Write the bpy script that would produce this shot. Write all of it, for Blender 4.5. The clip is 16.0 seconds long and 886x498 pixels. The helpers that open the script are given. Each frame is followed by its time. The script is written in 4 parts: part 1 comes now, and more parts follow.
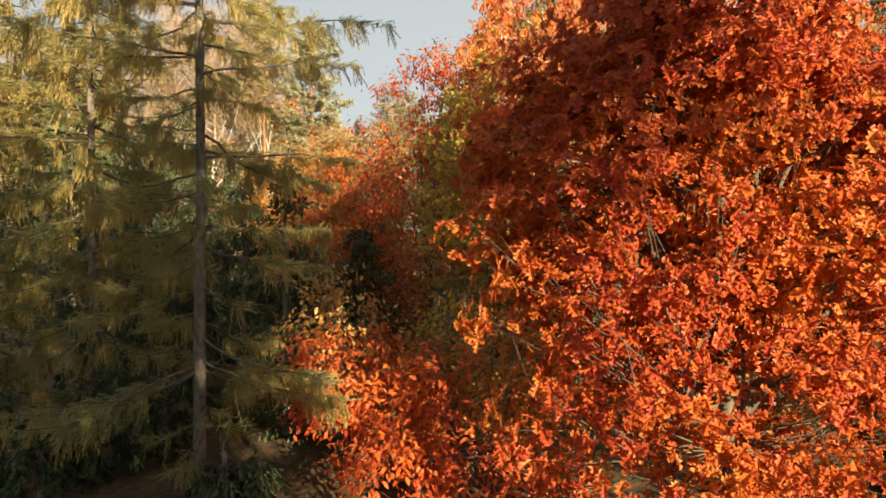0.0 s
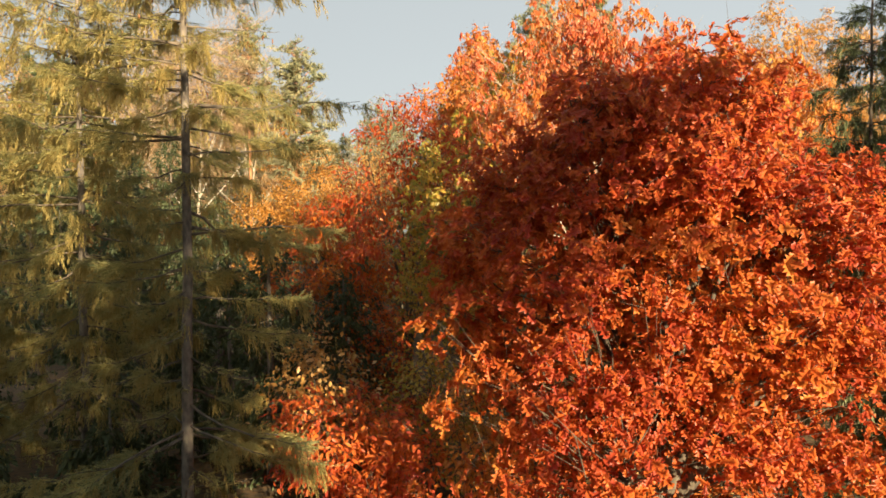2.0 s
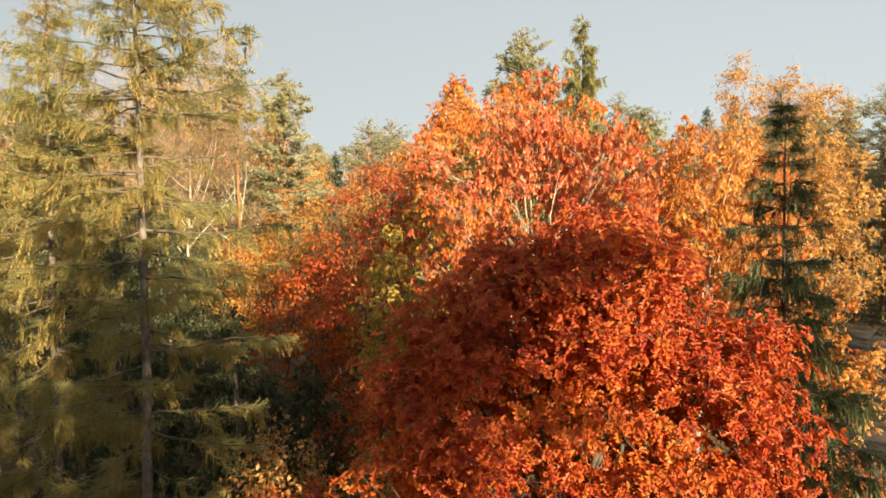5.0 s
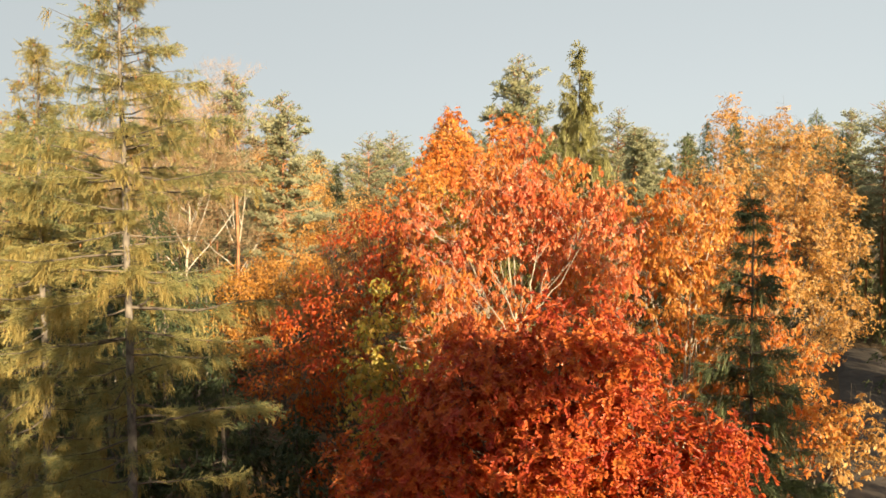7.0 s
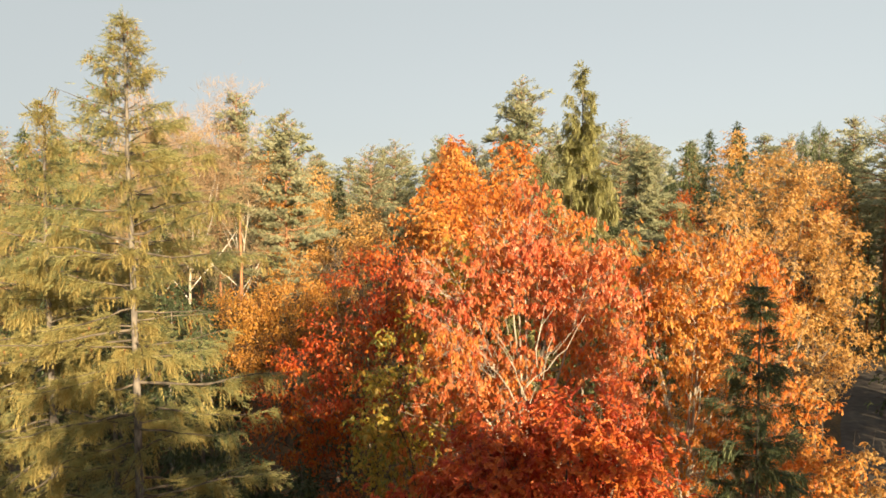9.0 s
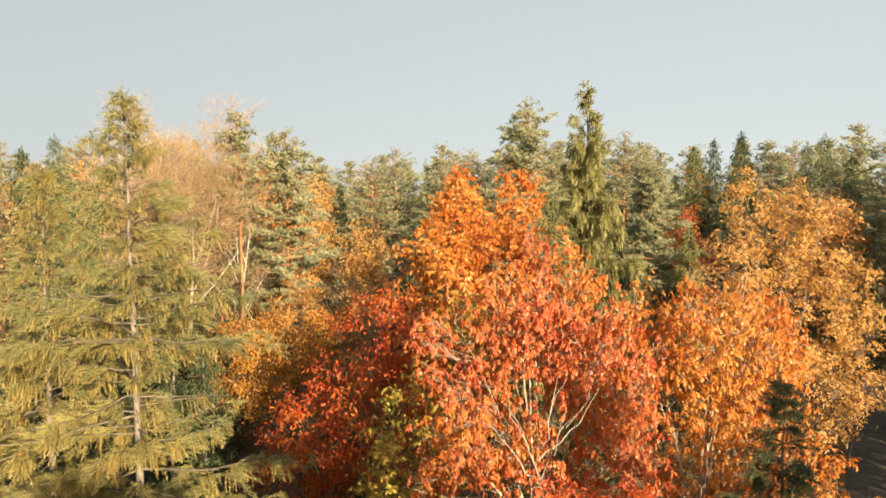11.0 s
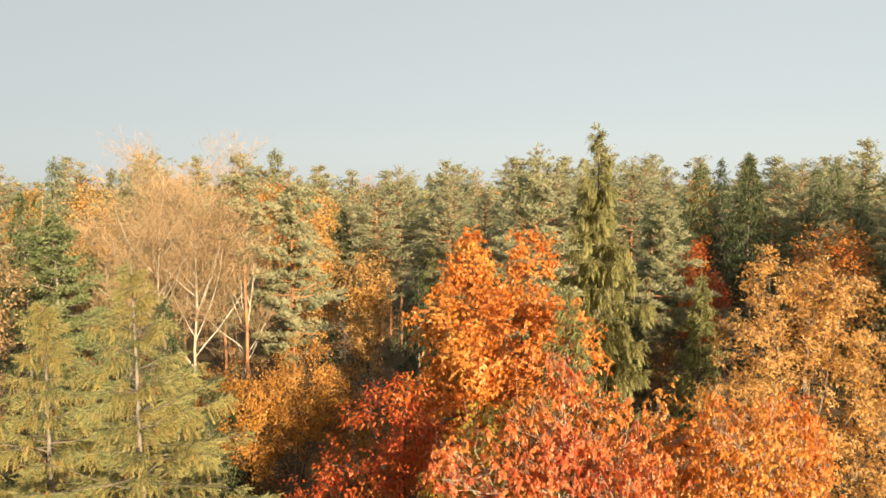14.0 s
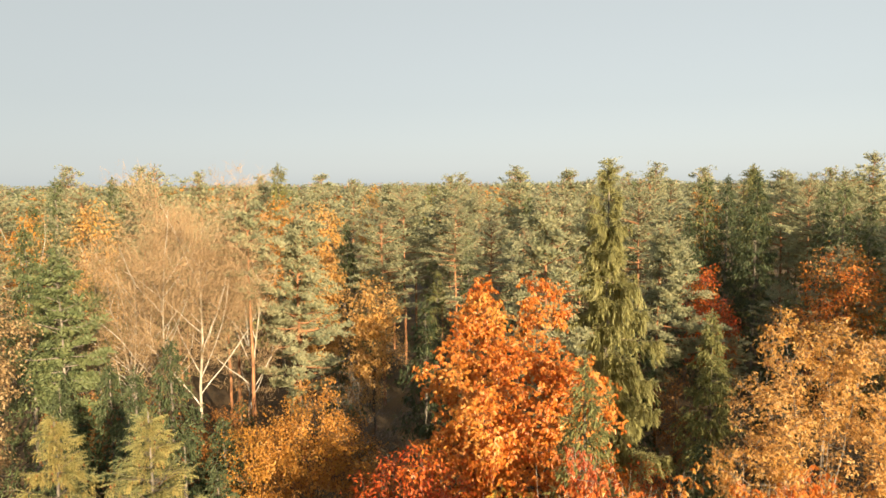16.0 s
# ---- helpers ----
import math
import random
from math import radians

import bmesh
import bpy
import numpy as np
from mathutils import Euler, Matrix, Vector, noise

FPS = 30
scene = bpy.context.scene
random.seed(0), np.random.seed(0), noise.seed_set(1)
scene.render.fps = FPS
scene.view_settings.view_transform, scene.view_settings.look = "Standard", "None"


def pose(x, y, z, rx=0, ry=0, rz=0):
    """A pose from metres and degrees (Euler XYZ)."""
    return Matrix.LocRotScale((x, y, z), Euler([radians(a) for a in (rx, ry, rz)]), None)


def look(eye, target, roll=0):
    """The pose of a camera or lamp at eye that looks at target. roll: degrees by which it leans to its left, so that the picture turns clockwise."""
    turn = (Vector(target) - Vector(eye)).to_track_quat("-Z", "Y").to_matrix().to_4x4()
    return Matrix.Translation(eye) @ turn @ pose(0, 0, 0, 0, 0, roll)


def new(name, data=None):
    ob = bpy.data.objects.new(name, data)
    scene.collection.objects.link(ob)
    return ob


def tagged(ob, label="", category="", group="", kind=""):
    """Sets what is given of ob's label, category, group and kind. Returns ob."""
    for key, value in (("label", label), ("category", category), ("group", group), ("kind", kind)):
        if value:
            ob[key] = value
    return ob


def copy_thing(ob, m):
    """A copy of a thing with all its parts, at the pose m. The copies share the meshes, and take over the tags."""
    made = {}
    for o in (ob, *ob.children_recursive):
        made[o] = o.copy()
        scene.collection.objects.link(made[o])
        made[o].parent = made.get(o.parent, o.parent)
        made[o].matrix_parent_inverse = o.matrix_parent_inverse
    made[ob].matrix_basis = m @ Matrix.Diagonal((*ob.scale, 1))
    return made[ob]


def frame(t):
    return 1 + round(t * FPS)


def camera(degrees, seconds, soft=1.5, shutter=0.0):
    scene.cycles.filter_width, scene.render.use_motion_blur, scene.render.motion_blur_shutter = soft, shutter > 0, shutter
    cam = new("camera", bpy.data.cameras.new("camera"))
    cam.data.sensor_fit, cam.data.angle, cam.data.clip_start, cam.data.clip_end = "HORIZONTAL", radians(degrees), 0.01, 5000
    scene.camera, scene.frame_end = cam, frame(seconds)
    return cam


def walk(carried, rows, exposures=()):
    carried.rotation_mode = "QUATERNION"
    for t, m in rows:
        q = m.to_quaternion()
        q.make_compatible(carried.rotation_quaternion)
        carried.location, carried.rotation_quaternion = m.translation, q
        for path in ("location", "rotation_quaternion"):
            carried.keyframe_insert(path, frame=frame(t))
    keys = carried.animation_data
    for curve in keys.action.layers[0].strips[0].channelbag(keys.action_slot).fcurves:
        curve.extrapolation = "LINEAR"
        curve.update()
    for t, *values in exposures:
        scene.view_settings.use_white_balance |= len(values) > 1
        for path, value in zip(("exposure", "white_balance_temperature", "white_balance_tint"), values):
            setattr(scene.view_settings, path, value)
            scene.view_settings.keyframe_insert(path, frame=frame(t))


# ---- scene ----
cam = camera(65.4, 16.0, soft=1.65)
METRES, EYE, TILT, LEAN, TURN = 20.0, 6.0, -1.5, 0.0, 0.0
ROWS = [
    (0.0, 0.0, 0.0, 0.0, -0.0, 0.0, 0.0),
    (0.5, 0.0002, -0.0124, 0.0198, -0.42, -0.07, 0.09),
    (1.0, 0.0028, -0.0261, 0.0406, -0.84, -0.05, 0.16),
    (1.5, 0.0086, -0.0379, 0.0598, -0.96, -0.08, 0.17),
    (2.0, 0.0176, -0.0494, 0.081, -0.97, -0.01, 0.38),
    (2.5, 0.0276, -0.0585, 0.1022, -0.87, -0.06, 0.52),
    (3.0, 0.0397, -0.0677, 0.1273, -0.76, -0.23, 0.54),
    (3.5, 0.0509, -0.0754, 0.1529, -0.78, -0.42, 0.65),
    (4.0, 0.0642, -0.082, 0.1803, -0.81, -0.52, 0.67),
    (6.5, 0.1206, -0.1065, 0.3088, -0.21, -0.88, 0.48),
    (7.0, 0.125, -0.1105, 0.3347, -0.2, -0.96, 0.37),
    (7.5, 0.1262, -0.1143, 0.3593, -0.15, -1.08, 0.26),
    (8.0, 0.1242, -0.1158, 0.3867, -0.11, -1.25, 0.24),
    (8.5, 0.1209, -0.1151, 0.4115, -0.13, -1.38, 0.29),
    (9.0, 0.1184, -0.1104, 0.4384, -0.12, -1.54, 0.31),
    (11.5, 0.1003, -0.071, 0.5818, -0.19, -2.38, 0.39),
    (12.0, 0.0957, -0.0605, 0.6189, -0.22, -2.62, 0.43),
    (12.5, 0.0906, -0.0514, 0.6534, -0.28, -2.86, 0.36),
    (13.0, 0.0853, -0.0426, 0.6912, -0.29, -3.06, 0.31),
    (13.5, 0.0804, -0.0341, 0.7268, -0.25, -3.2, 0.28),
    (14.0, 0.0747, -0.0242, 0.7665, -0.21, -3.35, 0.38),
    (14.5, 0.0691, -0.0151, 0.8039, -0.21, -3.49, 0.47),
    (15.0, 0.0614, -0.0048, 0.8454, -0.25, -3.65, 0.51),
    (15.5, 0.0539, 0.0043, 0.8868, -0.24, -3.89, 0.44),
    (16.0, 0.0454, 0.0144, 0.9311, -0.25, -4.08, 0.48),
]
walk(cam, [(t, pose(0, 0, EYE, TILT, LEAN, TURN) @ pose(METRES * x, METRES * y, METRES * z, 90 + pitch, roll, yaw)) for t, x, y, z, yaw, pitch, roll in ROWS],
     exposures=[(0.0, 1.72, 6700, 8), (16.0, 1.72, 6700, 8)])

# ---- light ----
SUN_AZ, SUN_EL = 27.0, 15.5            # to the right of straight behind the first view; height over the horizon
sun_way = Vector((math.sin(radians(SUN_AZ)) * math.cos(radians(SUN_EL)), -math.cos(radians(SUN_AZ)) * math.cos(radians(SUN_EL)), math.sin(radians(SUN_EL))))
world = bpy.data.worlds.new("world")
scene.world = world
world.use_nodes = True
wn, wl = world.node_tree.nodes, world.node_tree.links
sky = wn.new("ShaderNodeTexSky")
sky.sky_type, sky.sun_disc = "NISHITA", False
sky.sun_elevation, sky.sun_rotation = radians(SUN_EL), radians(180 + SUN_AZ)
sky.air_density, sky.dust_density, sky.ozone_density = 1.0, 0.6, 1.0
soften = wn.new("ShaderNodeHueSaturation")
soften.inputs["Saturation"].default_value = 0.35
wl.new(sky.outputs[0], soften.inputs["Color"])
haze = wn.new("ShaderNodeMix")            # thin autumn haze evens the sky out
haze.data_type, haze.inputs[0].default_value = "RGBA", 0.82
haze.inputs[7].default_value = (2.78, 3.06, 3.2, 1)
wl.new(soften.outputs[0], haze.inputs[6])
wl.new(haze.outputs[2], wn["Background"].inputs[0])
wn["Background"].inputs[1].default_value = 0.06
sun = new("sun", bpy.data.lights.new("sun", "SUN"))
sun.data.energy, sun.data.angle, sun.data.color = 5.0, radians(0.5), (1.0, 0.79, 0.5)
sun.matrix_world = look((0, 0, 60), Vector((0, 0, 60)) - sun_way)


# ---- materials ----
def nodes_of(name):
    m = bpy.data.materials.new(name)
    m.use_nodes = True
    return m, m.node_tree.nodes, m.node_tree.links


def ramp(ns, stops):
    r = ns.new("ShaderNodeValToRGB")
    e = r.color_ramp.elements
    for i, c in enumerate(stops):
        p = i / max(1, len(stops) - 1)
        k = e[i] if i < 2 else e.new(p)
        k.position, k.color = p, (*c, 1)
    return r


def leaf_material(name, stops, glow=0.35, rough=0.5, patch=0.3, patch_stops=None, pale=0.86):
    """Leaves: every leaf takes its own colour out of the stops, larger patches of the crown drift to the second set."""
    stops = [tuple(pale * v for v in c) for c in stops]
    patch_stops = [tuple(pale * v for v in c) for c in patch_stops] if patch_stops else None
    m, ns, ln = nodes_of(name)
    geo, info, coord = ns.new("ShaderNodeNewGeometry"), ns.new("ShaderNodeObjectInfo"), ns.new("ShaderNodeTexCoord")
    add = ns.new("ShaderNodeMath"); add.operation = "ADD"
    fr = ns.new("ShaderNodeMath"); fr.operation = "FRACT"
    ln.new(geo.outputs["Random Per Island"], add.inputs[0]); ln.new(info.outputs["Random"], add.inputs[1]); ln.new(add.outputs[0], fr.inputs[0])
    one = ramp(ns, stops)
    ln.new(fr.outputs[0], one.inputs[0])
    two = ramp(ns, patch_stops or stops[::-1])
    ln.new(fr.outputs[0], two.inputs[0])
    big = ns.new("ShaderNodeTexNoise"); big.inputs["Scale"].default_value = patch; big.inputs["Detail"].default_value = 2
    ln.new(geo.outputs["Position"], big.inputs["Vector"])
    sharp = ns.new("ShaderNodeMapRange"); sharp.inputs["From Min"].default_value = 0.42; sharp.inputs["From Max"].default_value = 0.62
    ln.new(big.outputs["Fac"], sharp.inputs["Value"])
    mix = ns.new("ShaderNodeMix"); mix.data_type = "RGBA"
    ln.new(sharp.outputs[0], mix.inputs[0]); ln.new(one.outputs[0], mix.inputs[6]); ln.new(two.outputs[0], mix.inputs[7])
    fine = ns.new("ShaderNodeTexNoise"); fine.inputs["Scale"].default_value = 14
    ln.new(coord.outputs["Object"], fine.inputs["Vector"])
    spot = ns.new("ShaderNodeMapRange"); spot.inputs["To Min"].default_value = 0.75; spot.inputs["To Max"].default_value = 1.2
    ln.new(fine.outputs["Fac"], spot.inputs["Value"])
    mul = ns.new("ShaderNodeMix"); mul.data_type = "RGBA"; mul.blend_type = "MULTIPLY"; mul.inputs[0].default_value = 1
    ln.new(mix.outputs[2], mul.inputs[6]); ln.new(spot.outputs[0], mul.inputs[7])
    body = ns["Principled BSDF"]
    body.inputs["Roughness"].default_value = rough
    ln.new(mul.outputs[2], body.inputs["Base Color"])
    thin = ns.new("ShaderNodeBsdfTranslucent")
    ln.new(mul.outputs[2], thin.inputs["Color"])
    blend = ns.new("ShaderNodeMixShader"); blend.inputs[0].default_value = glow
    ln.new(body.outputs[0], blend.inputs[1]); ln.new(thin.outputs[0], blend.inputs[2])
    ln.new(blend.outputs[0], ns["Material Output"].inputs["Surface"])
    return m


def bark_material(name, dark, light, scale=6.0, stretch=0.25, rough=0.9, bump=0.4):
    m, ns, ln = nodes_of(name)
    coord, mp = ns.new("ShaderNodeTexCoord"), ns.new("ShaderNodeMapping")
    mp.inputs["Scale"].default_value = (1, 1, stretch)
    ln.new(coord.outputs["Object"], mp.inputs[0])
    n = ns.new("ShaderNodeTexNoise"); n.inputs["Scale"].default_value = scale; n.inputs["Detail"].default_value = 6
    ln.new(mp.outputs[0], n.inputs["Vector"])
    large = ns.new("ShaderNodeTexNoise"); large.inputs["Scale"].default_value = 0.7
    ln.new(coord.outputs["Object"], large.inputs["Vector"])
    av = ns.new("ShaderNodeMath"); av.operation = "MULTIPLY_ADD"; av.inputs[1].default_value = 0.5
    ln.new(large.outputs["Fac"], av.inputs[0]); ln.new(n.outputs["Fac"], av.inputs[2])
    r = ramp(ns, [dark, light]); r.color_ramp.elements[0].position = 0.55; r.color_ramp.elements[1].position = 0.95
    ln.new(av.outputs[0], r.inputs[0])
    b = ns.new("ShaderNodeBump"); b.inputs["Strength"].default_value = bump; b.inputs["Distance"].default_value = 0.02
    ln.new(n.outputs["Fac"], b.inputs["Height"])
    p = ns["Principled BSDF"]; p.inputs["Roughness"].default_value = rough
    ln.new(r.outputs[0], p.inputs["Base Color"]); ln.new(b.outputs[0], p.inputs["Normal"])
    return m


def soil_material(name, stops, scale, rough=0.95):
    m, ns, ln = nodes_of(name)
    geo = ns.new("ShaderNodeNewGeometry")
    a = ns.new("ShaderNodeTexNoise"); a.inputs["Scale"].default_value = scale; a.inputs["Detail"].default_value = 8
    c = ns.new("ShaderNodeTexNoise"); c.inputs["Scale"].default_value = 0.12; c.inputs["Detail"].default_value = 3
    ln.new(geo.outputs["Position"], a.inputs["Vector"]); ln.new(geo.outputs["Position"], c.inputs["Vector"])
    s = ns.new("ShaderNodeMath"); s.operation = "MULTIPLY_ADD"; s.inputs[1].default_value = 0.6
    ln.new(c.outputs["Fac"], s.inputs[0]); ln.new(a.outputs["Fac"], s.inputs[2])
    r = ramp(ns, stops)
    k = ns.new("ShaderNodeMapRange"); k.inputs["From Min"].default_value = 0.5; k.inputs["From Max"].default_value = 1.1
    ln.new(s.outputs[0], k.inputs["Value"]); ln.new(k.outputs[0], r.inputs[0])
    b = ns.new("ShaderNodeBump"); b.inputs["Distance"].default_value = 0.05
    ln.new(a.outputs["Fac"], b.inputs["Height"])
    p = ns["Principled BSDF"]; p.inputs["Roughness"].default_value = rough
    ln.new(r.outputs[0], p.inputs["Base Color"]); ln.new(b.outputs[0], p.inputs["Normal"])
    return m


RED = leaf_material("red_oak_leaves", [(0.42, 0.055, 0.036), (0.57, 0.1, 0.032), (0.67, 0.165, 0.036), (0.5, 0.075, 0.034)], 0.52, 0.45,
                    patch_stops=[(0.58, 0.11, 0.026), (0.67, 0.175, 0.034), (0.74, 0.27, 0.055), (0.54, 0.085, 0.026)], pale=1.0)
SCARLET = leaf_material("scarlet_leaves", [(0.64, 0.11, 0.045), (0.7, 0.17, 0.065), (0.76, 0.3, 0.14), (0.56, 0.075, 0.035)], 0.45, 0.33,
                        patch_stops=[(0.64, 0.16, 0.03), (0.72, 0.25, 0.055), (0.72, 0.35, 0.09)], pale=0.92)
ORANGE = leaf_material("orange_leaves", [(0.64, 0.16, 0.022), (0.72, 0.235, 0.036), (0.76, 0.33, 0.075), (0.6, 0.12, 0.02)], 0.45, 0.38,
                       patch_stops=[(0.66, 0.24, 0.033), (0.7, 0.32, 0.06), (0.75, 0.42, 0.12), (0.66, 0.18, 0.033)], pale=0.9)
CRIMSON = leaf_material("crimson_leaves", [(0.52, 0.068, 0.022), (0.63, 0.105, 0.028), (0.7, 0.18, 0.05)], 0.5, 0.4,
                        patch_stops=[(0.62, 0.2, 0.02), (0.54, 0.09, 0.02), (0.66, 0.29, 0.04)])
YELLOW = leaf_material("golden_leaves", [(0.6, 0.305, 0.075), (0.69, 0.4, 0.13), (0.75, 0.5, 0.23)], 0.45, 0.4,
                       patch_stops=[(0.57, 0.27, 0.05), (0.67, 0.36, 0.09), (0.72, 0.45, 0.17)])
BROWN = leaf_material("russet_leaves", [(0.46, 0.18, 0.028), (0.57, 0.25, 0.045), (0.64, 0.35, 0.09)], 0.35, 0.45,
                      patch_stops=[(0.5, 0.23, 0.03), (0.6, 0.32, 0.06), (0.42, 0.13, 0.022)])
RUST = leaf_material("rust_leaves", [(0.3, 0.1, 0.025), (0.4, 0.16, 0.035), (0.48, 0.23, 0.055)], 0.35, 0.5)
LIME = leaf_material("turning_leaves", [(0.4, 0.34, 0.06), (0.58, 0.43, 0.07), (0.68, 0.42, 0.08)], 0.5, 0.4,
                     patch_stops=[(0.16, 0.22, 0.07), (0.36, 0.33, 0.06), (0.66, 0.32, 0.05)])
SPRUCE = leaf_material("spruce_needles", [(0.36, 0.265, 0.082), (0.43, 0.335, 0.115), (0.52, 0.41, 0.155)], 0.45, 0.7,
                       patch_stops=[(0.32, 0.275, 0.095), (0.41, 0.34, 0.125), (0.5, 0.405, 0.155)], pale=0.95)
MOSS = leaf_material("golden_green_spruce_needles", [(0.31, 0.28, 0.1), (0.4, 0.355, 0.135), (0.5, 0.43, 0.17)], 0.42, 0.7,
                     patch_stops=[(0.18, 0.225, 0.11), (0.29, 0.3, 0.135), (0.41, 0.38, 0.16)], pale=1.0)
WEEP = leaf_material("weeping_spruce_needles", [(0.34, 0.34, 0.14), (0.46, 0.44, 0.19), (0.56, 0.51, 0.24)], 0.6, 0.6)
OLIVE = leaf_material("olive_spruce_needles", [(0.2, 0.21, 0.075), (0.29, 0.29, 0.105), (0.38, 0.35, 0.13)], 0.4, 0.6,
                      patch_stops=[(0.16, 0.19, 0.075), (0.26, 0.28, 0.11), (0.4, 0.35, 0.13)])
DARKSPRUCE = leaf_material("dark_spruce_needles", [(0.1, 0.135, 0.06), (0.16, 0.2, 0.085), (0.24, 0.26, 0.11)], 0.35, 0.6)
# a deeper green than DARKSPRUCE, with shade put into the needle colour
SHADESPRUCE = leaf_material("deep_green_shaded_spruce_needles", [(0.05, 0.08, 0.035), (0.085, 0.115, 0.05), (0.13, 0.15, 0.06)], 0.25, 0.6)
PINE = leaf_material("pine_needles", [(0.3, 0.315, 0.195), (0.42, 0.42, 0.265), (0.52, 0.5, 0.315)], 0.52, 0.6,
                     patch_stops=[(0.27, 0.3, 0.185), (0.39, 0.405, 0.245), (0.52, 0.47, 0.265)])
PEACH = leaf_material("last_birch_leaves", [(0.35, 0.215, 0.1), (0.44, 0.295, 0.145), (0.5, 0.36, 0.2)], 0.4)
CONE = leaf_material("spruce_cones", [(0.22, 0.09, 0.03), (0.35, 0.15, 0.05)], 0.05, 0.7)
BARK = bark_material("grey_bark", (0.06, 0.05, 0.045), (0.28, 0.24, 0.2))
SPRUCEBARK = bark_material("spruce_bark", (0.07, 0.06, 0.055), (0.22, 0.19, 0.16), 9.0, 0.5, 0.9, 0.6)
BOUGH = bark_material("bough_bark", (0.04, 0.033, 0.028), (0.16, 0.13, 0.1))
OAKBARK = bark_material("oak_bark", (0.04, 0.032, 0.024), (0.14, 0.115, 0.085))
PALEBARK = bark_material("pale_bark", (0.2, 0.165, 0.125), (0.46, 0.41, 0.34))
PINEBARK = bark_material("pine_bark", (0.14, 0.06, 0.03), (0.42, 0.2, 0.1))
BIRCHBARK = bark_material("birch_bark", (0.25, 0.22, 0.19), (0.62, 0.58, 0.52), 3.0, 1.5, 0.7, 0.15)
TWIGS = bark_material("birch_twigs", (0.22, 0.145, 0.08), (0.38, 0.26, 0.155))
LITTER = soil_material("leaf_litter", [(0.02, 0.018, 0.01), (0.06, 0.04, 0.02), (0.13, 0.07, 0.025), (0.05, 0.06, 0.02)], 5.0)
DIRT = soil_material("dirt_road", [(0.04, 0.03, 0.025), (0.07, 0.055, 0.046), (0.1, 0.08, 0.066)], 2.0)


# ---- mesh tools ----
class Soup:
    """Gathers triangles by the array and makes one mesh of them."""

    def __init__(self):
        self.v, self.f, self.n = [], [], 0

    def add(self, v, f):
        self.v.append(np.asarray(v, float).reshape(-1, 3)); self.f.append(np.asarray(f, int).reshape(-1, 3) + self.n)
        self.n += len(self.v[-1])

    def scatter(self, form, places, frames, sizes):
        """Copies of one small form; frames: n x 3 x 3, columns are its axes."""
        fv, ff = form
        v = np.einsum("nij,kj->nki", frames, fv) * np.asarray(sizes).reshape(-1, 1, 1) + places[:, None, :]
        k = len(fv)
        self.add(v.reshape(-1, 3), (ff[None] + (np.arange(len(places)) * k)[:, None, None]).reshape(-1, 3))

    def tube(self, pts, radii, sides=5):
        pts, radii = np.asarray(pts, float), np.asarray(radii, float)
        d = np.gradient(pts, axis=0)
        d /= np.linalg.norm(d, axis=1)[:, None] + 1e-9
        ref = np.where(np.abs(d[:, 2:3]) > 0.9, [[1.0, 0, 0]], [[0, 0, 1.0]])
        a = np.cross(d, ref); a /= np.linalg.norm(a, axis=1)[:, None] + 1e-9
        b = np.cross(d, a)
        th = np.arange(sides) * 2 * np.pi / sides
        ring = pts[:, None] + radii[:, None, None] * (np.cos(th)[None, :, None] * a[:, None] + np.sin(th)[None, :, None] * b[:, None])
        n = len(pts)
        i, j = np.meshgrid(np.arange(n - 1), np.arange(sides), indexing="ij")
        p, q = i * sides + j, i * sides + (j + 1) % sides
        self.add(ring, np.concatenate([np.stack([p, q, p + sides], -1).reshape(-1, 3), np.stack([q, q + sides, p + sides], -1).reshape(-1, 3)]))

    def mesh(self, name, mat, smooth=False):
        v, f = np.concatenate(self.v), np.concatenate(self.f)
        me = bpy.data.meshes.new(name)
        me.vertices.add(len(v)); me.vertices.foreach_set("co", v.ravel().astype(np.float32))
        me.loops.add(f.size); me.loops.foreach_set("vertex_index", f.ravel().astype(np.int32))
        me.polygons.add(len(f)); me.polygons.foreach_set("loop_start", np.arange(0, f.size, 3, dtype=np.int32))
        me.update(calc_edges=True)
        if smooth:
            me.polygons.foreach_set("use_smooth", np.ones(len(f), bool))
        me.materials.append(mat)
        return me


def part(name, soup, mat, parent, label="", smooth=False, kind=""):
    ob = new(name, soup.mesh(name, mat, smooth))
    ob.parent = parent
    return tagged(ob, label, kind=kind)


def thing(name, x, y, label, category, group="", z=0.0):
    ob = new(name)
    ob.location = (x, y, z)
    ob.empty_display_size = 0.3
    return tagged(ob, label, category, group)


def unit(v):
    return v / (np.linalg.norm(v, axis=-1, keepdims=True) + 1e-9)


def frames_for(tip, up):
    """Axes of leaves whose y runs along tip and whose z faces up as far as it can."""
    y = unit(tip)
    x = unit(np.cross(y, up))
    z = np.cross(x, y)
    return np.stack([x, y, z], -1)


def sided(half, mid):
    """A leaf folded along its midrib, from one half's outline (x, y) and the heights along the rib."""
    v, f = [], []
    for y, z in mid:
        v.append((0, y, z))
    m = len(mid)
    for s in (1, -1):
        o = len(v)
        for x, y, z in half:
            v.append((s * x, y, z))
        for k in range(len(half)):
            a = min(range(m), key=lambda i: abs(mid[i][0] - half[k][1]))
            if k + 1 < len(half):
                f.append((a, o + k, o + k + 1))
                b = min(range(m), key=lambda i: abs(mid[i][0] - half[k + 1][1]))
                if b != a:
                    f.append((a, o + k + 1, b))
        f.append((0, o, min(range(m), key=lambda i: abs(mid[i][0] - half[0][1]))) if half[0][1] > 0.1 else (0, o, 0))
    f = [t for t in f if len(set(t)) == 3]
    return np.array(v, float), np.array(f)


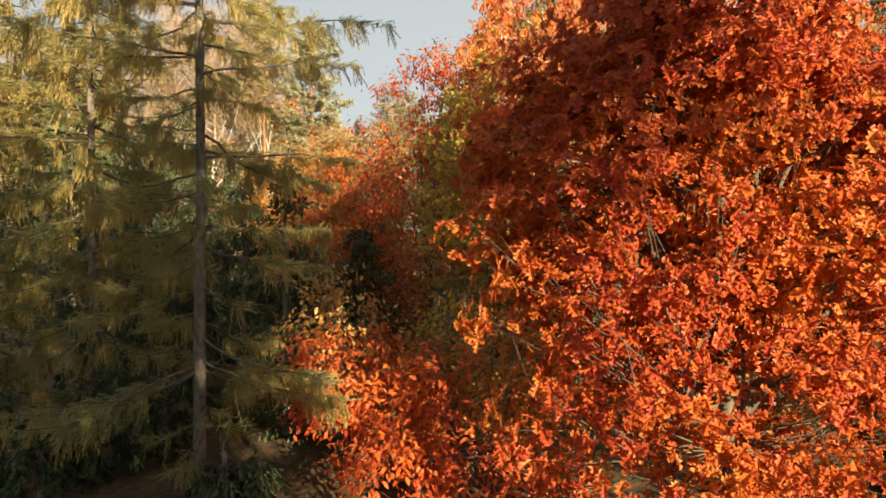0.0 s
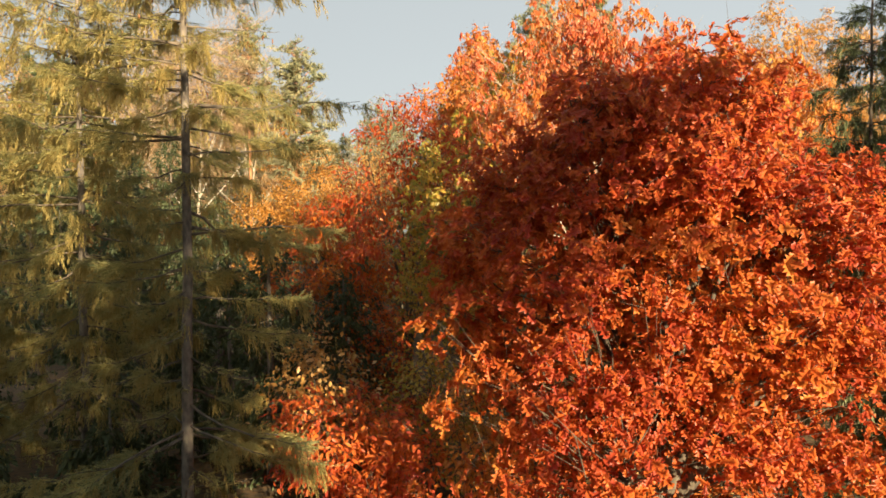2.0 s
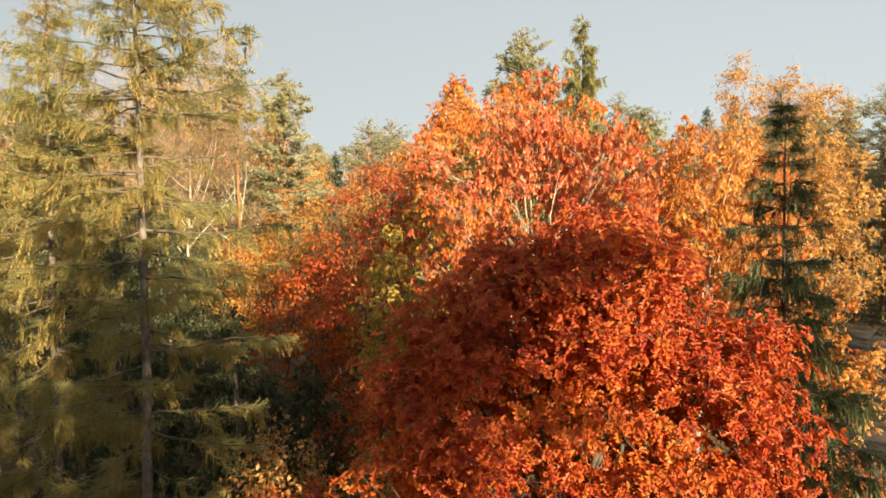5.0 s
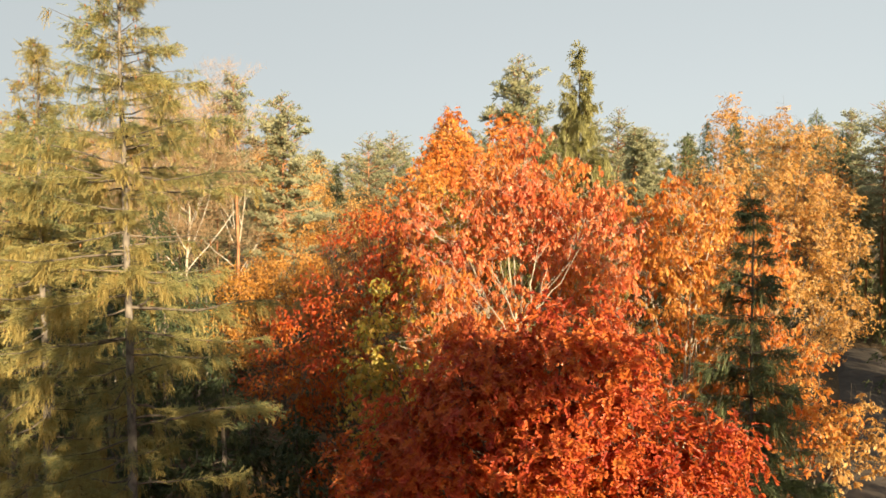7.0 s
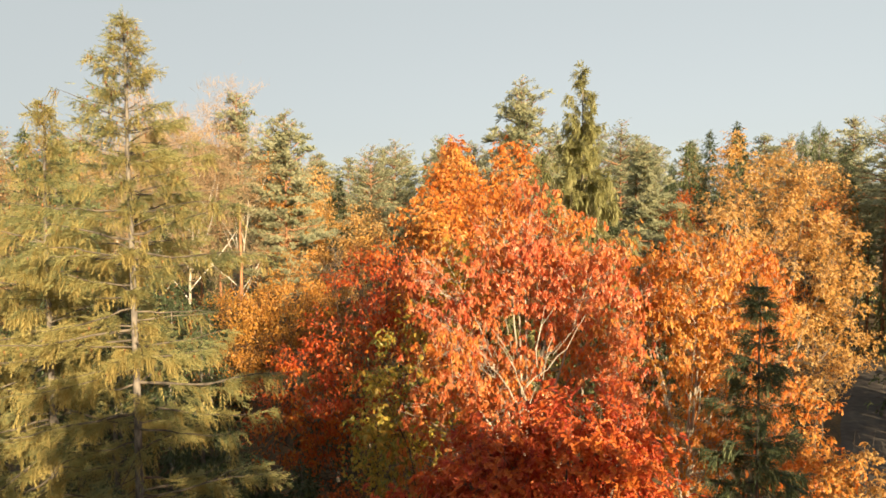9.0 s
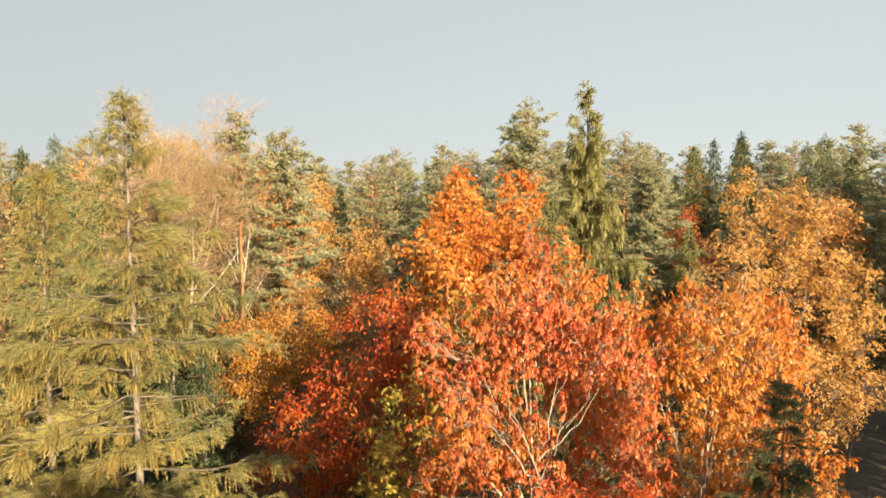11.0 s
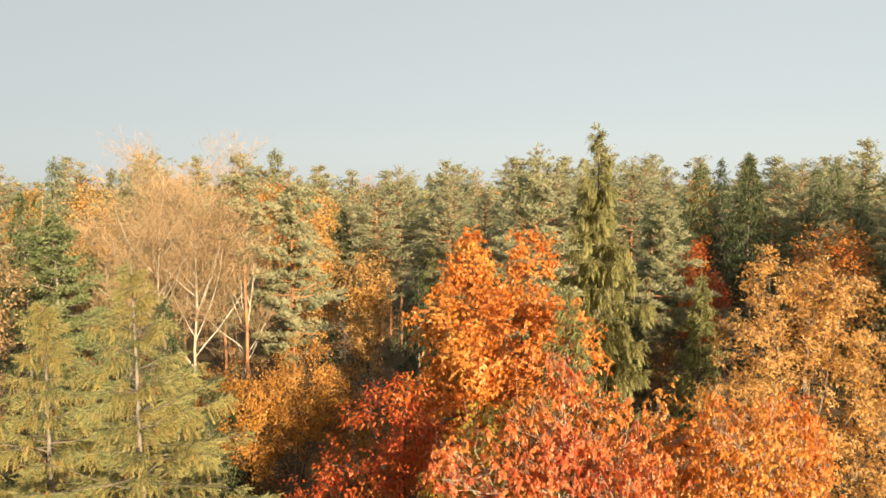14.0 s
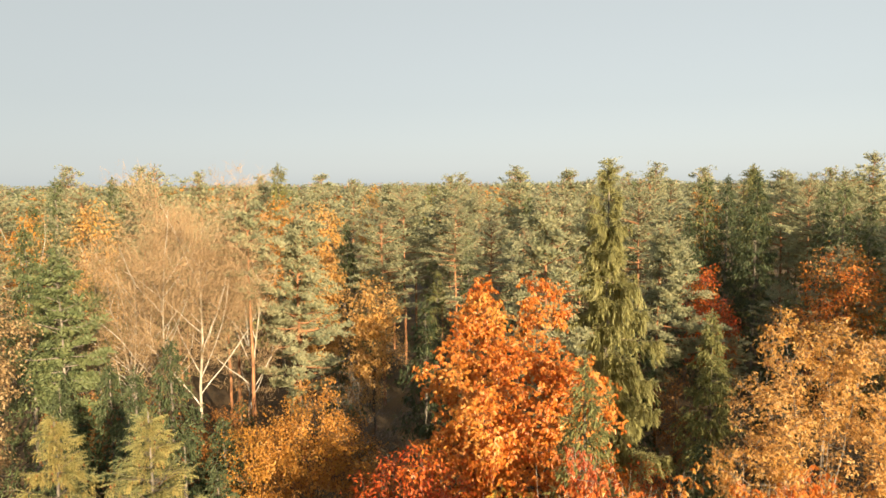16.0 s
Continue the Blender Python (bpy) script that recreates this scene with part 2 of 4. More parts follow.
OAKLEAF = sided([(0.05, 0.1, 0.01), (0.27, 0.24, 0.06), (0.1, 0.36, 0.02), (0.43, 0.6, 0.07), (0.13, 0.64, 0.0), (0.29, 0.9, -0.02), (0.0, 1.0, -0.12)],
                [(0, 0), (0.36, 0.0), (0.66, -0.03)])
DROOPLEAF = sided([(0.14, 0.28, 0.05), (0.07, 0.42, 0.0), (0.18, 0.66, 0.03), (0.0, 1.0, -0.16)], [(0, 0), (0.45, 0.03)])
OVAL = (np.array([(0, 0, 0), (0.19, 0.33, 0.05), (0.17, 0.72, -0.04), (0, 1, -0.2), (-0.17, 0.72, -0.04), (-0.19, 0.33, 0.05), (0, 0.5, -0.03)], float),
        np.array([(0, 1, 6), (1, 2, 6), (2, 3, 6), (3, 4, 6), (4, 5, 6), (5, 0, 6)]))
BLADE = (np.array([(0, 0, 0), (0.2, 0.42, 0.06), (0, 1, -0.15), (-0.2, 0.42, 0.06)], float), np.array([(0, 1, 2), (0, 2, 3)]))
DIAMOND = (np.array([(0, 0, 0), (0.3, 0.5, 0.08), (0, 1, -0.05), (-0.3, 0.5, 0.08)], float), np.array([(0, 1, 2), (0, 2, 3)]))


def feather(teeth, width):
    """A needled shoot: a spine with sloping teeth on both sides and below."""
    v, f = [], []
    for k in range(teeth):
        y = k / teeth
        w = width * (1.0 - 0.55 * y)
        for s, z in ((1, 0.25), (-1, 0.25)):
            o = len(v)
            v += [(0, y, 0), (s * w, y + 0.9 / teeth, -z * w), (0, min(1.0, y + 1.1 / teeth), 0)]
            f.append((o, o + 1, o + 2))
    return np.array(v, float), np.array(f)


def tassel(steps, width, bend=0.12, fill=0.5):
    """A hanging shoot: a thin bent spine with needle tufts to three sides, and gaps between them."""
    v, f = [], []
    for k in range(steps):
        y, y2 = k / steps, (k + 1) / steps
        w = width * (0.75 + 0.5 * math.sin(2.6 * y + 0.4)) * (1.0 - 0.5 * y)
        ym = y + (y2 - y) * fill
        for sx, sz in ((1, 0.3), (-1, 0.3), (0, -1)):
            o = len(v)
            v += [(0, y, bend * y * y), (sx * w, y + 1.5 / steps, bend * y * y + sz * w), (0, ym, bend * ym * ym)]
            f.append((o, o + 1, o + 2))
    return np.array(v, float), np.array(f)


def joined(form):
    """Welds a feather's spine so that the whole shoot is one island."""
    v, f = form
    key, idx, out = {}, [], []
    for p in v:
        k = tuple(np.round(p, 4))
        if k not in key:
            key[k] = len(out); out.append(p)
        idx.append(key[k])
    g = np.array(idx)[f]
    return np.array(out), g


def tuft(blades, rng, flat=0.6):
    """A pine's bundle of needles: blades that ray from one point."""
    v, f = [(0, 0, 0)], []
    for k in range(blades):
        d = rng.normal(size=3); d[2] = abs(d[2]) * flat + 0.1; d /= np.linalg.norm(d)
        s = np.cross(d, rng.normal(size=3)); s /= np.linalg.norm(s)
        o = len(v)
        v += [tuple(d * 0.6 + s * 0.2), tuple(d)]
        f.append((0, o, o + 1))
    return np.array(v, float), np.array(f)


def curve(a, b, sag, n, rng, wob=0.0):
    """Points from a to b that bow upwards by sag, with some unevenness."""
    t = np.linspace(0, 1, n)[:, None]
    p = a * (1 - t) + b * t
    p[:, 2] += sag * (4 * t * (1 - t))[:, 0]
    p[1:-1] += rng.normal(size=(n - 2, 3)) * wob
    return p


# ---- kinds of trees ----
def broadleaf(name, x, y, label, lobes, mats, clusters, per, size, form=OVAL, stems=3, seed=1, spread=0.5, trunk_r=0.16, bark=None,
              hang=0.5, fork=2.5, singles=0, group="", category="tree", twigs=2, bunch=1, gaps=0.3, tilt=0.45, star=False, grain=0.5, fans=()):
    """A leafy tree. lobes: (dx, dy, z, rx, ry, rz) from its foot; mats: a leaf material for each lobe or one for all;
    fans: (dx, dy, z, reach) where a stem parts into a fan of bare branches."""
    rng = np.random.default_rng(seed)
    root = thing(name, x, y, label, category, group)
    bark = bark or OAKBARK
    lobes = np.array(lobes, float)
    vol = lobes[:, 3] * lobes[:, 4] + lobes[:, 4] * lobes[:, 5] + lobes[:, 3] * lobes[:, 5]
    pick = rng.choice(len(lobes), clusters, p=vol / vol.sum())
    d = unit(rng.normal(size=(clusters, 3)))
    r = rng.uniform(0.25, 1.0, clusters) ** 0.45 * rng.uniform(0.86, 1.1, clusters)
    L = lobes[pick]
    c = L[:, :3] + d * L[:, 3:] * r[:, None]
    keep = (c[:, 2] > 0.6) & np.array([noise.noise(Vector(p * grain) + Vector((seed, 0, 0))) < gaps for p in c])
    c, pick, d = c[keep], pick[keep], d[keep]
    # stems and limbs
    wood = Soup()
    foot = np.array([0, 0, -0.3])
    top = max(l[2] + l[5] for l in lobes)
    forkp = np.array([lobes[:, 0].mean() * 0.25, lobes[:, 1].mean() * 0.25, min(fork, top * 0.35)])
    base = curve(foot, forkp, 0, 6, rng, 0.02)
    wood.tube(base, np.linspace(trunk_r * 1.35, trunk_r, 6), 9)
    limbs, ends = [], []
    cents = lobes[:, :3] + np.array([0, 0, 1]) * lobes[:, 5:6] * 0.55
    for k in range(max(stems, len(lobes))):
        e = cents[k % len(lobes)] + np.clip(rng.normal(size=3), -1, 1) * lobes[k % len(lobes), 3:] * (0.0 if k < len(lobes) else 0.4)
        n = 12
        t = np.linspace(0, 1, n)[:, None]
        bend = forkp + (e - forkp) * np.concatenate([t ** 1.5, t ** 1.5, t], 1)
        bend[1:] += np.cumsum(rng.normal(size=(n - 1, 3)) * 0.05, 0)
        limb = Soup(); limb.tube(bend, np.linspace(trunk_r * 0.62, 0.007, n), 6); limbs.append(limb)
        ends.append(bend)
    for fx, fy, fz, reach in fans:
        knot = np.array([fx, fy, fz])
        limb = Soup(); limb.tube(curve(forkp, knot, 0, 9, rng, 0.06), np.linspace(trunk_r * 0.6, 0.04, 9), 6)
        for a in np.linspace(-0.7, 0.7, 5) + rng.normal(size=5) * 0.14:
            way = np.array([math.sin(a), rng.uniform(-0.25, 0.15), math.cos(a) + 0.15]) * reach * rng.uniform(0.7, 1.15)
            start = knot + np.array([0, 0, rng.uniform(-0.5, 0.4)])
            limb.tube(curve(start, start + way, -0.1 * reach * abs(a), 7, rng, 0.06), np.linspace(0.022, 0.006, 7), 5)
            for u in (0.45, 0.7):
                side = start + way * u
                limb.tube(curve(side, side + way * 0.3 + rng.normal(size=3) * 0.28 * reach * 0.4, 0, 4, rng, 0.03), np.linspace(0.011, 0.004, 4), 4)
        limbs.append(limb)
    nodes = np.concatenate(ends)
    more = np.concatenate([e[-4:] + rng.normal(size=(4, 3)) * 0.15 for e in ends])
    c, d, pick = np.concatenate([c, more]), np.concatenate([d, unit(rng.normal(size=more.shape))]), np.concatenate([pick, np.repeat(np.arange(len(ends)) % len(lobes), 4)])
    fine = Soup()
    for p in c:
        flatd = np.linalg.norm(nodes[:, :2] - p[:2], axis=1)
        dist = flatd + 0.6 * np.abs(nodes[:, 2] - p[2]) + 3.0 * np.maximum(0, nodes[:, 2] - p[2] + 0.45 * flatd)
        a = nodes[np.argmin(dist)]
        ln = np.linalg.norm(p - a)
        if ln < 1.3 or rng.uniform() < 0.4:
            fine.tube(curve(a, p, -0.06 * ln, 5, rng, 0.05 * ln), np.linspace(0.007 + 0.004 * ln, 0.004, 5), 3)
        for _ in range(twigs):
            fine.tube(np.stack([p - (p - a) * 0.25, p + rng.normal(size=3) * spread * 0.3, p + (np.abs(rng.normal(size=3)) * [0, 0, 1] + rng.normal(size=3) * [0.7, 0.7, 0.2]) * spread * 0.9]), [0.007, 0.005, 0.003], 3)
    part("trunk", wood, bark, root, smooth=True)
    limb_obs = [part("limb", limb, bark, root, smooth=True) for limb in limbs]
    part("branchwork", fine, bark, root, kind="stuff")
    # leaves
    mats = mats if isinstance(mats, list) else [mats] * len(lobes)
    left = singles
    for mat in dict.fromkeys(mats):
        sel = np.array([mats[k] is mat for k in pick])
        cc, dd = c[sel], d[sel]
        if not len(cc):
            continue
        m = np.repeat(np.arange(len(cc)), rng.integers(int(per * 0.5), int(per * 1.5) + 1, len(cc)))
        off = rng.normal(size=(len(m), 3)) * spread * np.array([0.6, 0.6, 0.45])
        if bunch > 1:
            # leaves hang in bunches from one twig's end
            head = (np.arange(len(m)) // bunch) * bunch
            m, off = m[head], off[head] + rng.normal(size=(len(m), 3)) * (0.02 if star else 0.045)
        p = cc[m] + off
        out = unit(dd[m] * [1, 1, 0.4] + off * 0.8)
        tip = unit(out * 0.55 + np.array([0, 0, -1]) * hang + rng.normal(size=(len(m), 3)) * 0.5)
        up = unit(out * 0.7 + np.array([0, 0, 0.8]) + rng.normal(size=(len(m), 3)) * tilt)
        if star:
            # the leaves of one bunch ray from the twig's end
            face = unit(out * 0.8 + np.array([0, 0, 0.55]) + rng.normal(size=out.shape)[head] * 0.45)
            a = unit(np.cross(face, rng.normal(size=out.shape)[head])); b = np.cross(face, a)
            turn = (np.arange(len(m)) % bunch) * 6.283 / bunch + rng.normal(size=len(m)) * 0.45
            ray = a * np.cos(turn)[:, None] + b * np.sin(turn)[:, None]
            tip = unit(ray + np.array([0, 0, -1.0]) * hang + out * 0.25 + rng.normal(size=out.shape) * 0.2)
            up = unit(face + ray * 0.4 * hang + rng.normal(size=out.shape) * tilt)
        fr = frames_for(tip, up)
        s = size * rng.uniform(0.6, 1.25, len(m))
        if left:
            # the leaves of the near side stand singly
            order = np.argsort(p[:, 1] + rng.uniform(0, 1.5, len(p)))[:left]
            one = Soup(); one.add(*form)
            me = one.mesh("leaf", mat)
            for i in order:
                ob = new("leaf", me)
                mm = Matrix(fr[i].tolist()).to_4x4()
                ob.matrix_basis = Matrix.Translation(p[i]) @ mm @ Matrix.Scale(float(s[i]), 4)
                ob.parent = limb_obs[int(np.argmin([np.linalg.norm(e - p[i], axis=1).min() for e in ends]))]
            rest = np.ones(len(p), bool); rest[order] = False
            p, fr, s, left = p[rest], fr[rest], s[rest], 0
        sp = Soup(); sp.scatter(form, p, fr, s)
        part("foliage", sp, mat, root, kind="stuff")
    return root


def spruce(name, x, y, label, height, radius, low, mat, shoots, seed=1, form=None, droop=0.5, taper=0.8, bark=None, trunk_r=0.15, step=0.45,
           cones=0, size=0.4, lean=(0, 0), group="", ragged=0.35, category="spruce", near=False, whorl=5, tassels=7.0, blunt=0.12, thick=0.03):
    """A spruce: whorls of bowed boughs with side shoots that hang."""
    rng = np.random.default_rng(seed)
    root = thing(name, x, y, label, category, group)
    zs = np.linspace(-0.3, height, 16)
    def axis(z):
        return np.array([lean[0] * z / height, lean[1] * z / height, z])
    tr = Soup()
    pts = np.array([axis(z) for z in zs]); pts[1:-1, :2] += rng.normal(size=(14, 2)) * 0.02
    tr.tube(pts, trunk_r * (1 - np.clip(zs, 0, None) / height) ** 0.8 + 0.012, 9)
    boughs, rest = [], Soup()
    P, D, S = [], [], []
    z = low
    total = 0
    levels = []
    while z < height - 0.15:
        u = (z - low) / (height - low)
        levels.append((z, radius * (1 - u) ** taper))
        z += step * (1 - 0.68 * u) * rng.uniform(0.75, 1.25)
    weight = sum(r ** 0.75 for _, r in levels) * whorl
    for z, r in levels:
        n = rng.integers(whorl - 1, whorl + 2) + int(3.5 * ((z - low) / (height - low)) ** 3)
        a0 = rng.uniform(0, 6.28)
        for k in range(n):
            a = a0 + k * 6.283 / n + rng.normal() * 0.25
            zz = min(height - 0.1, z + rng.uniform(-0.35, 0.35) * step)
            ln = max(blunt, r * (1 + rng.normal() * ragged))
            o = np.array([math.cos(a), math.sin(a), 0.0])
            side = np.array([-o[1], o[0], 0])
            t = np.linspace(0, 1, 7)
            up = (1 - z / height)
            q = axis(zz) + o * (t * ln)[:, None] + np.array([0, 0, 1.0]) * (-droop * ln * (t * 0.9 - 0.55 * t ** 3) + 0.25 * (1 - up) * ln * t)[:, None]
            q += np.cumsum(rng.normal(size=(7, 3)) * 0.018 * ln, 0)
            if near:
                one = Soup(); one.tube(q, np.linspace(0.007 + 0.007 * ln, 0.003, 7), 5); boughs.append(one)
            else:
                rest.tube(q[::3], np.linspace(0.012 + 0.012 * ln, 0.004, 3), 3)
            ur = (z - low) / (height - low)
            nb = max(3, int(tassels * ln * (1 + 1.6 * ur)))
            per = max(2, int(shoots * ln ** 0.75 / weight * rng.uniform(0.7, 1.3) / nb))
            tb = rng.uniform(0.15, 1.0, nb) ** 0.75
            i = np.minimum((tb * 6).astype(int), 5)
            sd = rng.uniform(-1, 1, nb)
            at = q[i] + (q[i + 1] - q[i]) * (tb * 6 - i)[:, None] + side * (sd * 0.38 * ln * (1.05 - tb * 0.7))[:, None] + o * (np.abs(sd) * 0.15 * ln)[:, None]
            at[:, 2] -= np.abs(sd) * 0.1 * ln
            hang = droop * (1 - 0.45 * ur ** 4)
            long = (0.2 + 0.16 * ln * (1.1 - tb) + 0.1 * hang) * rng.uniform(0.5, 1.5, nb)
            way = o * (rng.uniform(0.05, 0.5, (nb, 1)) + 0.4 * ur ** 3) + side * (sd * 0.35)[:, None] + np.array([0, 0, -1.0]) * (hang * rng.uniform(0.4, 2.2, (nb, 1)))
            way = unit(way) * long[:, None]
            b = np.repeat(np.arange(nb), per)
            w = rng.uniform(0, 1, (len(b), 1))
            pos = at[b] + way[b] * w
            pos[:, 2] -= hang * 0.3 * (w[:, 0] ** 2) * long[b]
            P.append(pos + rng.normal(size=pos.shape) * thick * (1.15 - 0.6 * w))
            D.append(unit(way)[b] + np.array([0, 0, -1.0]) * hang * w * 0.6 + rng.normal(size=pos.shape) * (0.32 + 0.35 * ur ** 3))
            S.append(size * rng.uniform(0.6, 1.25, len(b)) * (0.65 + 0.35 * min(1, ln / 1.2)))
    # leading shoot
    P.append(np.array([axis(height - h) for h in np.linspace(0.0, 0.9, 14)])); D.append(rng.normal(size=(14, 3)) * 0.5 + [0, 0, 0.9]); S.append(np.full(14, size * 0.6))
    P, D, S = np.concatenate(P), np.concatenate(D), np.concatenate(S)
    part("trunk", tr, bark or BARK, root, smooth=True)
    for one in boughs:
        part("bough", one, BOUGH, root)
    if not near:
        part("branchwork", rest, BOUGH, root, kind="stuff")
    sp = Soup()
    sp.scatter(form or FEATHER, P, frames_for(D, np.array([0, 0, 1.0]) + rng.normal(size=P.shape) * 0.35), S)
    part("needles", sp, mat, root, kind="stuff")
    if cones:
        high = np.where(P[:, 2] > height * 0.55)[0]
        i = rng.choice(high, cones)
        cs = Soup(); cs.add(*CONEFORM)
        me = cs.mesh("cone", CONE)
        fr = frames_for(np.array([0, 0, -1.0]) + rng.normal(size=(cones, 3)) * 0.15, rng.normal(size=(cones, 3)))
        for k in range(cones):
            ob = new("cone", me)
            ob.matrix_basis = Matrix.Translation(P[i[k]] + rng.normal(size=3) * 0.05) @ Matrix(fr[k].tolist()).to_4x4() @ Matrix.Scale(rng.uniform(0.1, 0.16), 4)
            ob.parent = root
    return root


def weeping(name, x, y, label, height, radius, low, green, gold, seed=1, form=None, droop=0.3, taper=0.6, bark=None, trunk_r=0.17, step=0.6, cones=0, size=0.17,
            long=0.6, open_side=None, strands=3.0, group="", category="spruce", blunt=0.5, space=0.075, whorl=3, rough=0.35, wide=0.035, jit=0.4, slope=0.0, shrink=0.6, crowd=2.4, strand=None, short=0.6, inner=0.25, base=0.25, pinch=1.0, clump=0.0):
    """A spruce whose single boughs carry flat green sprays, with curtains of shoots hanging below them. open_side: the way the boughs are short."""
    rng = np.random.default_rng(seed)
    root = thing(name, x, y, label, category, group)
    zs = np.linspace(-0.3, height, 18)
    tr = Soup()
    ax = np.stack([zs * 0, zs * 0, zs], 1); ax[1:-1, :2] += np.cumsum(rng.normal(size=(16, 2)) * 0.018, 0)
    tr.tube(ax, trunk_r * (1 - np.clip(zs, 0, None) / height) ** 0.75 + 0.012, 9)
    boughs = []
    G, H = [[], [], []], [[], [], []]
    down = np.array([0, 0, -1.0])
    z, a0 = low, rng.uniform(0, 6.28)
    while z < height - 0.12:
        u = (z - low) / (height - low)
        r = max(blunt * min(1.0, (height - z) / 0.8), min(radius, base + slope * (height - z) * (pinch + (1 - pinch) * min(1.0, (height - z) / 5))) if slope else radius * (1 - u) ** taper)
        for k in range(int(rng.integers(whorl - 1, whorl + 2)) + int(crowd * u ** 2.5)):
            a0 += 2.4 + rng.normal() * 0.35
            ln = r * rng.uniform(1 - 1.6 * rough, 1 + 0.7 * rough)
            if open_side is not None and math.cos(a0 - open_side) > 0.75 and z < height * 0.85:
                ln *= short
            zz = min(height - 0.08, z + rng.uniform(-jit, jit) * step)
            o = np.array([math.cos(a0), math.sin(a0), 0.0]); side = np.array([-o[1], o[0], 0])
            t = np.linspace(0, 1, 8)
            c = np.array([np.interp(zz, zs, ax[:, 0]), np.interp(zz, zs, ax[:, 1]), zz])
            fall = droop * (1.15 - u) * rng.uniform(0.1, 1.7) - 0.55 * u ** 2.5
            q = c + o * (t * ln)[:, None] + down * (ln * (fall * t - 0.6 * max(fall, 0) * t ** 3))[:, None]
            q += np.cumsum(rng.normal(size=(8, 3)) * 0.014 * ln, 0) * (t > 0)[:, None]
            one = Soup(); one.tube(q, np.linspace(0.008 + 0.008 * ln, 0.004, 8), 5); boughs.append(one)
            # flat sprays to both sides of the bough
            nl = max(5, int(11.0 * ln))
            tl = rng.uniform(min(inner, 0.12) if u > 0.6 else inner, 1.0, nl) ** 0.8
            i = np.minimum((tl * 7).astype(int), 6)
            feet = q[i] + (q[i + 1] - q[i]) * (tl * 7 - i)[:, None]
            sd = np.where(np.arange(nl) % 2, 1.0, -1.0)
            ll = (0.12 + 0.27 * ln * (1.15 - tl) ** 0.8) * rng.uniform(0.5, 1.25, nl)
            way = unit(side * sd[:, None] * rng.uniform(0.5, 1.0, (nl, 1)) + o * rng.uniform(0.45, 0.9, (nl, 1)) + down * rng.uniform(0.0, 0.45, (nl, 1)))
            n = np.maximum(2, (ll / (space * 1.1)).astype(int))
            b = np.repeat(np.arange(nl), n)
            w = rng.uniform(0, 1, (len(b), 1))
            G[0].append(feet[b] + way[b] * w * ll[b][:, None] + down * (0.12 * (w ** 2) * ll[b][:, None]) + rng.normal(size=(len(b), 3)) * 0.018)
            G[1].append(way[b] + o * 0.5 + rng.normal(size=(len(b), 3)) * 0.4)
            G[2].append(size * rng.uniform(0.7, 1.3, len(b)))
            # shoots along the bough itself to its tip
            m = max(4, int(ln / space * 0.8))
            tb = rng.uniform(0.3, 1.0, m); i = np.minimum((tb * 7).astype(int), 6)
            G[0].append(q[i] + (q[i + 1] - q[i]) * (tb * 7 - i)[:, None]); G[1].append(o + rng.normal(size=(m, 3)) * 0.45); G[2].append(size * rng.uniform(0.7, 1.2, m))
            # hanging curtains, in clumps
            nc = max(2, int(strands * ln * rng.uniform(0.6, 1.3)))
            pick = rng.integers(0, nl, nc)
            wc = rng.uniform(0.1, 1.0, (nc, 1))
            root_at = feet[pick] + way[pick] * wc * ll[pick][:, None]
            per = rng.integers(4, 9, nc)
            s = np.repeat(np.arange(nc), per)
            hl = long * rng.uniform(0.35, 1.25, nc)[s] * rng.uniform(0.6, 1.1, len(s)) * (1 - 0.45 * u ** 2) * (0.55 + 0.45 * min(1.0, ln / 1.5))
            start = root_at[s] + rng.normal(size=(len(s), 3)) * np.array([wide, wide, 0.03])
            hang = unit(down + o * rng.uniform(0, 0.35 + 0.3 * u, (len(s), 1)) + rng.normal(size=(len(s), 3)) * 0.14)
            H[0].append(start)
            H[1].append(hang)
            H[2].append(hl)
        z += step * (1 - shrink * u) * rng.uniform(0.7, 1.3)
    top = np.array([0, 0, 1.0]) * np.linspace(height - 0.7, height, 14)[:, None]
    G[0].append(top); G[1].append(rng.normal(size=(14, 3)) * 0.5 + [0, 0, 0.9]); G[2].append(np.full(14, size * 0.9))
    part("trunk", tr, bark or BARK, root, smooth=True)
    for one in boughs:
        part("bough", one, BOUGH, root)
    for nm, lot, mat in (("needles", G, green), ("hanging_foliage", H, gold)):
        P, D, S = (np.concatenate(v) for v in lot)
        if clump:
            # foliage gathers in clumps with gaps between them
            field = np.array([noise.noise(Vector(p * [clump, clump, clump * 1.3]) + Vector((seed, 0, 0))) for p in P])
            keep = (field > -0.17) | (P[:, 2] > height - 1.2)
            P, D, S = P[keep], D[keep], S[keep] * (0.85 + 0.45 * np.clip(field[keep] + 0.17, 0, 0.5))
        sp = Soup()
        sp.scatter((form or SPRAY) if lot is G else (strand or TASSEL), P, frames_for(D, np.array([0, 0, 1.0]) + rng.normal(size=P.shape) * (0.35 if lot is G else 1.5)), S)
        part(nm, sp, mat, root, kind="stuff")
    if cones:
        P = np.concatenate(H[0])
        high = np.where(P[:, 2] > height * 0.5)[0]
        i = rng.choice(high, cones)
        cs = Soup(); cs.add(*CONEFORM)
        me = cs.mesh("cone", CONE)
        fr = frames_for(down + rng.normal(size=(cones, 3)) * 0.15, rng.normal(size=(cones, 3)))
        for k in range(cones):
            ob = new("cone", me)
            ob.matrix_basis = Matrix.Translation(P[i[k]] + rng.normal(size=3) * 0.05) @ Matrix(fr[k].tolist()).to_4x4() @ Matrix.Scale(rng.uniform(0.1, 0.16), 4)
            ob.parent = root
    return root


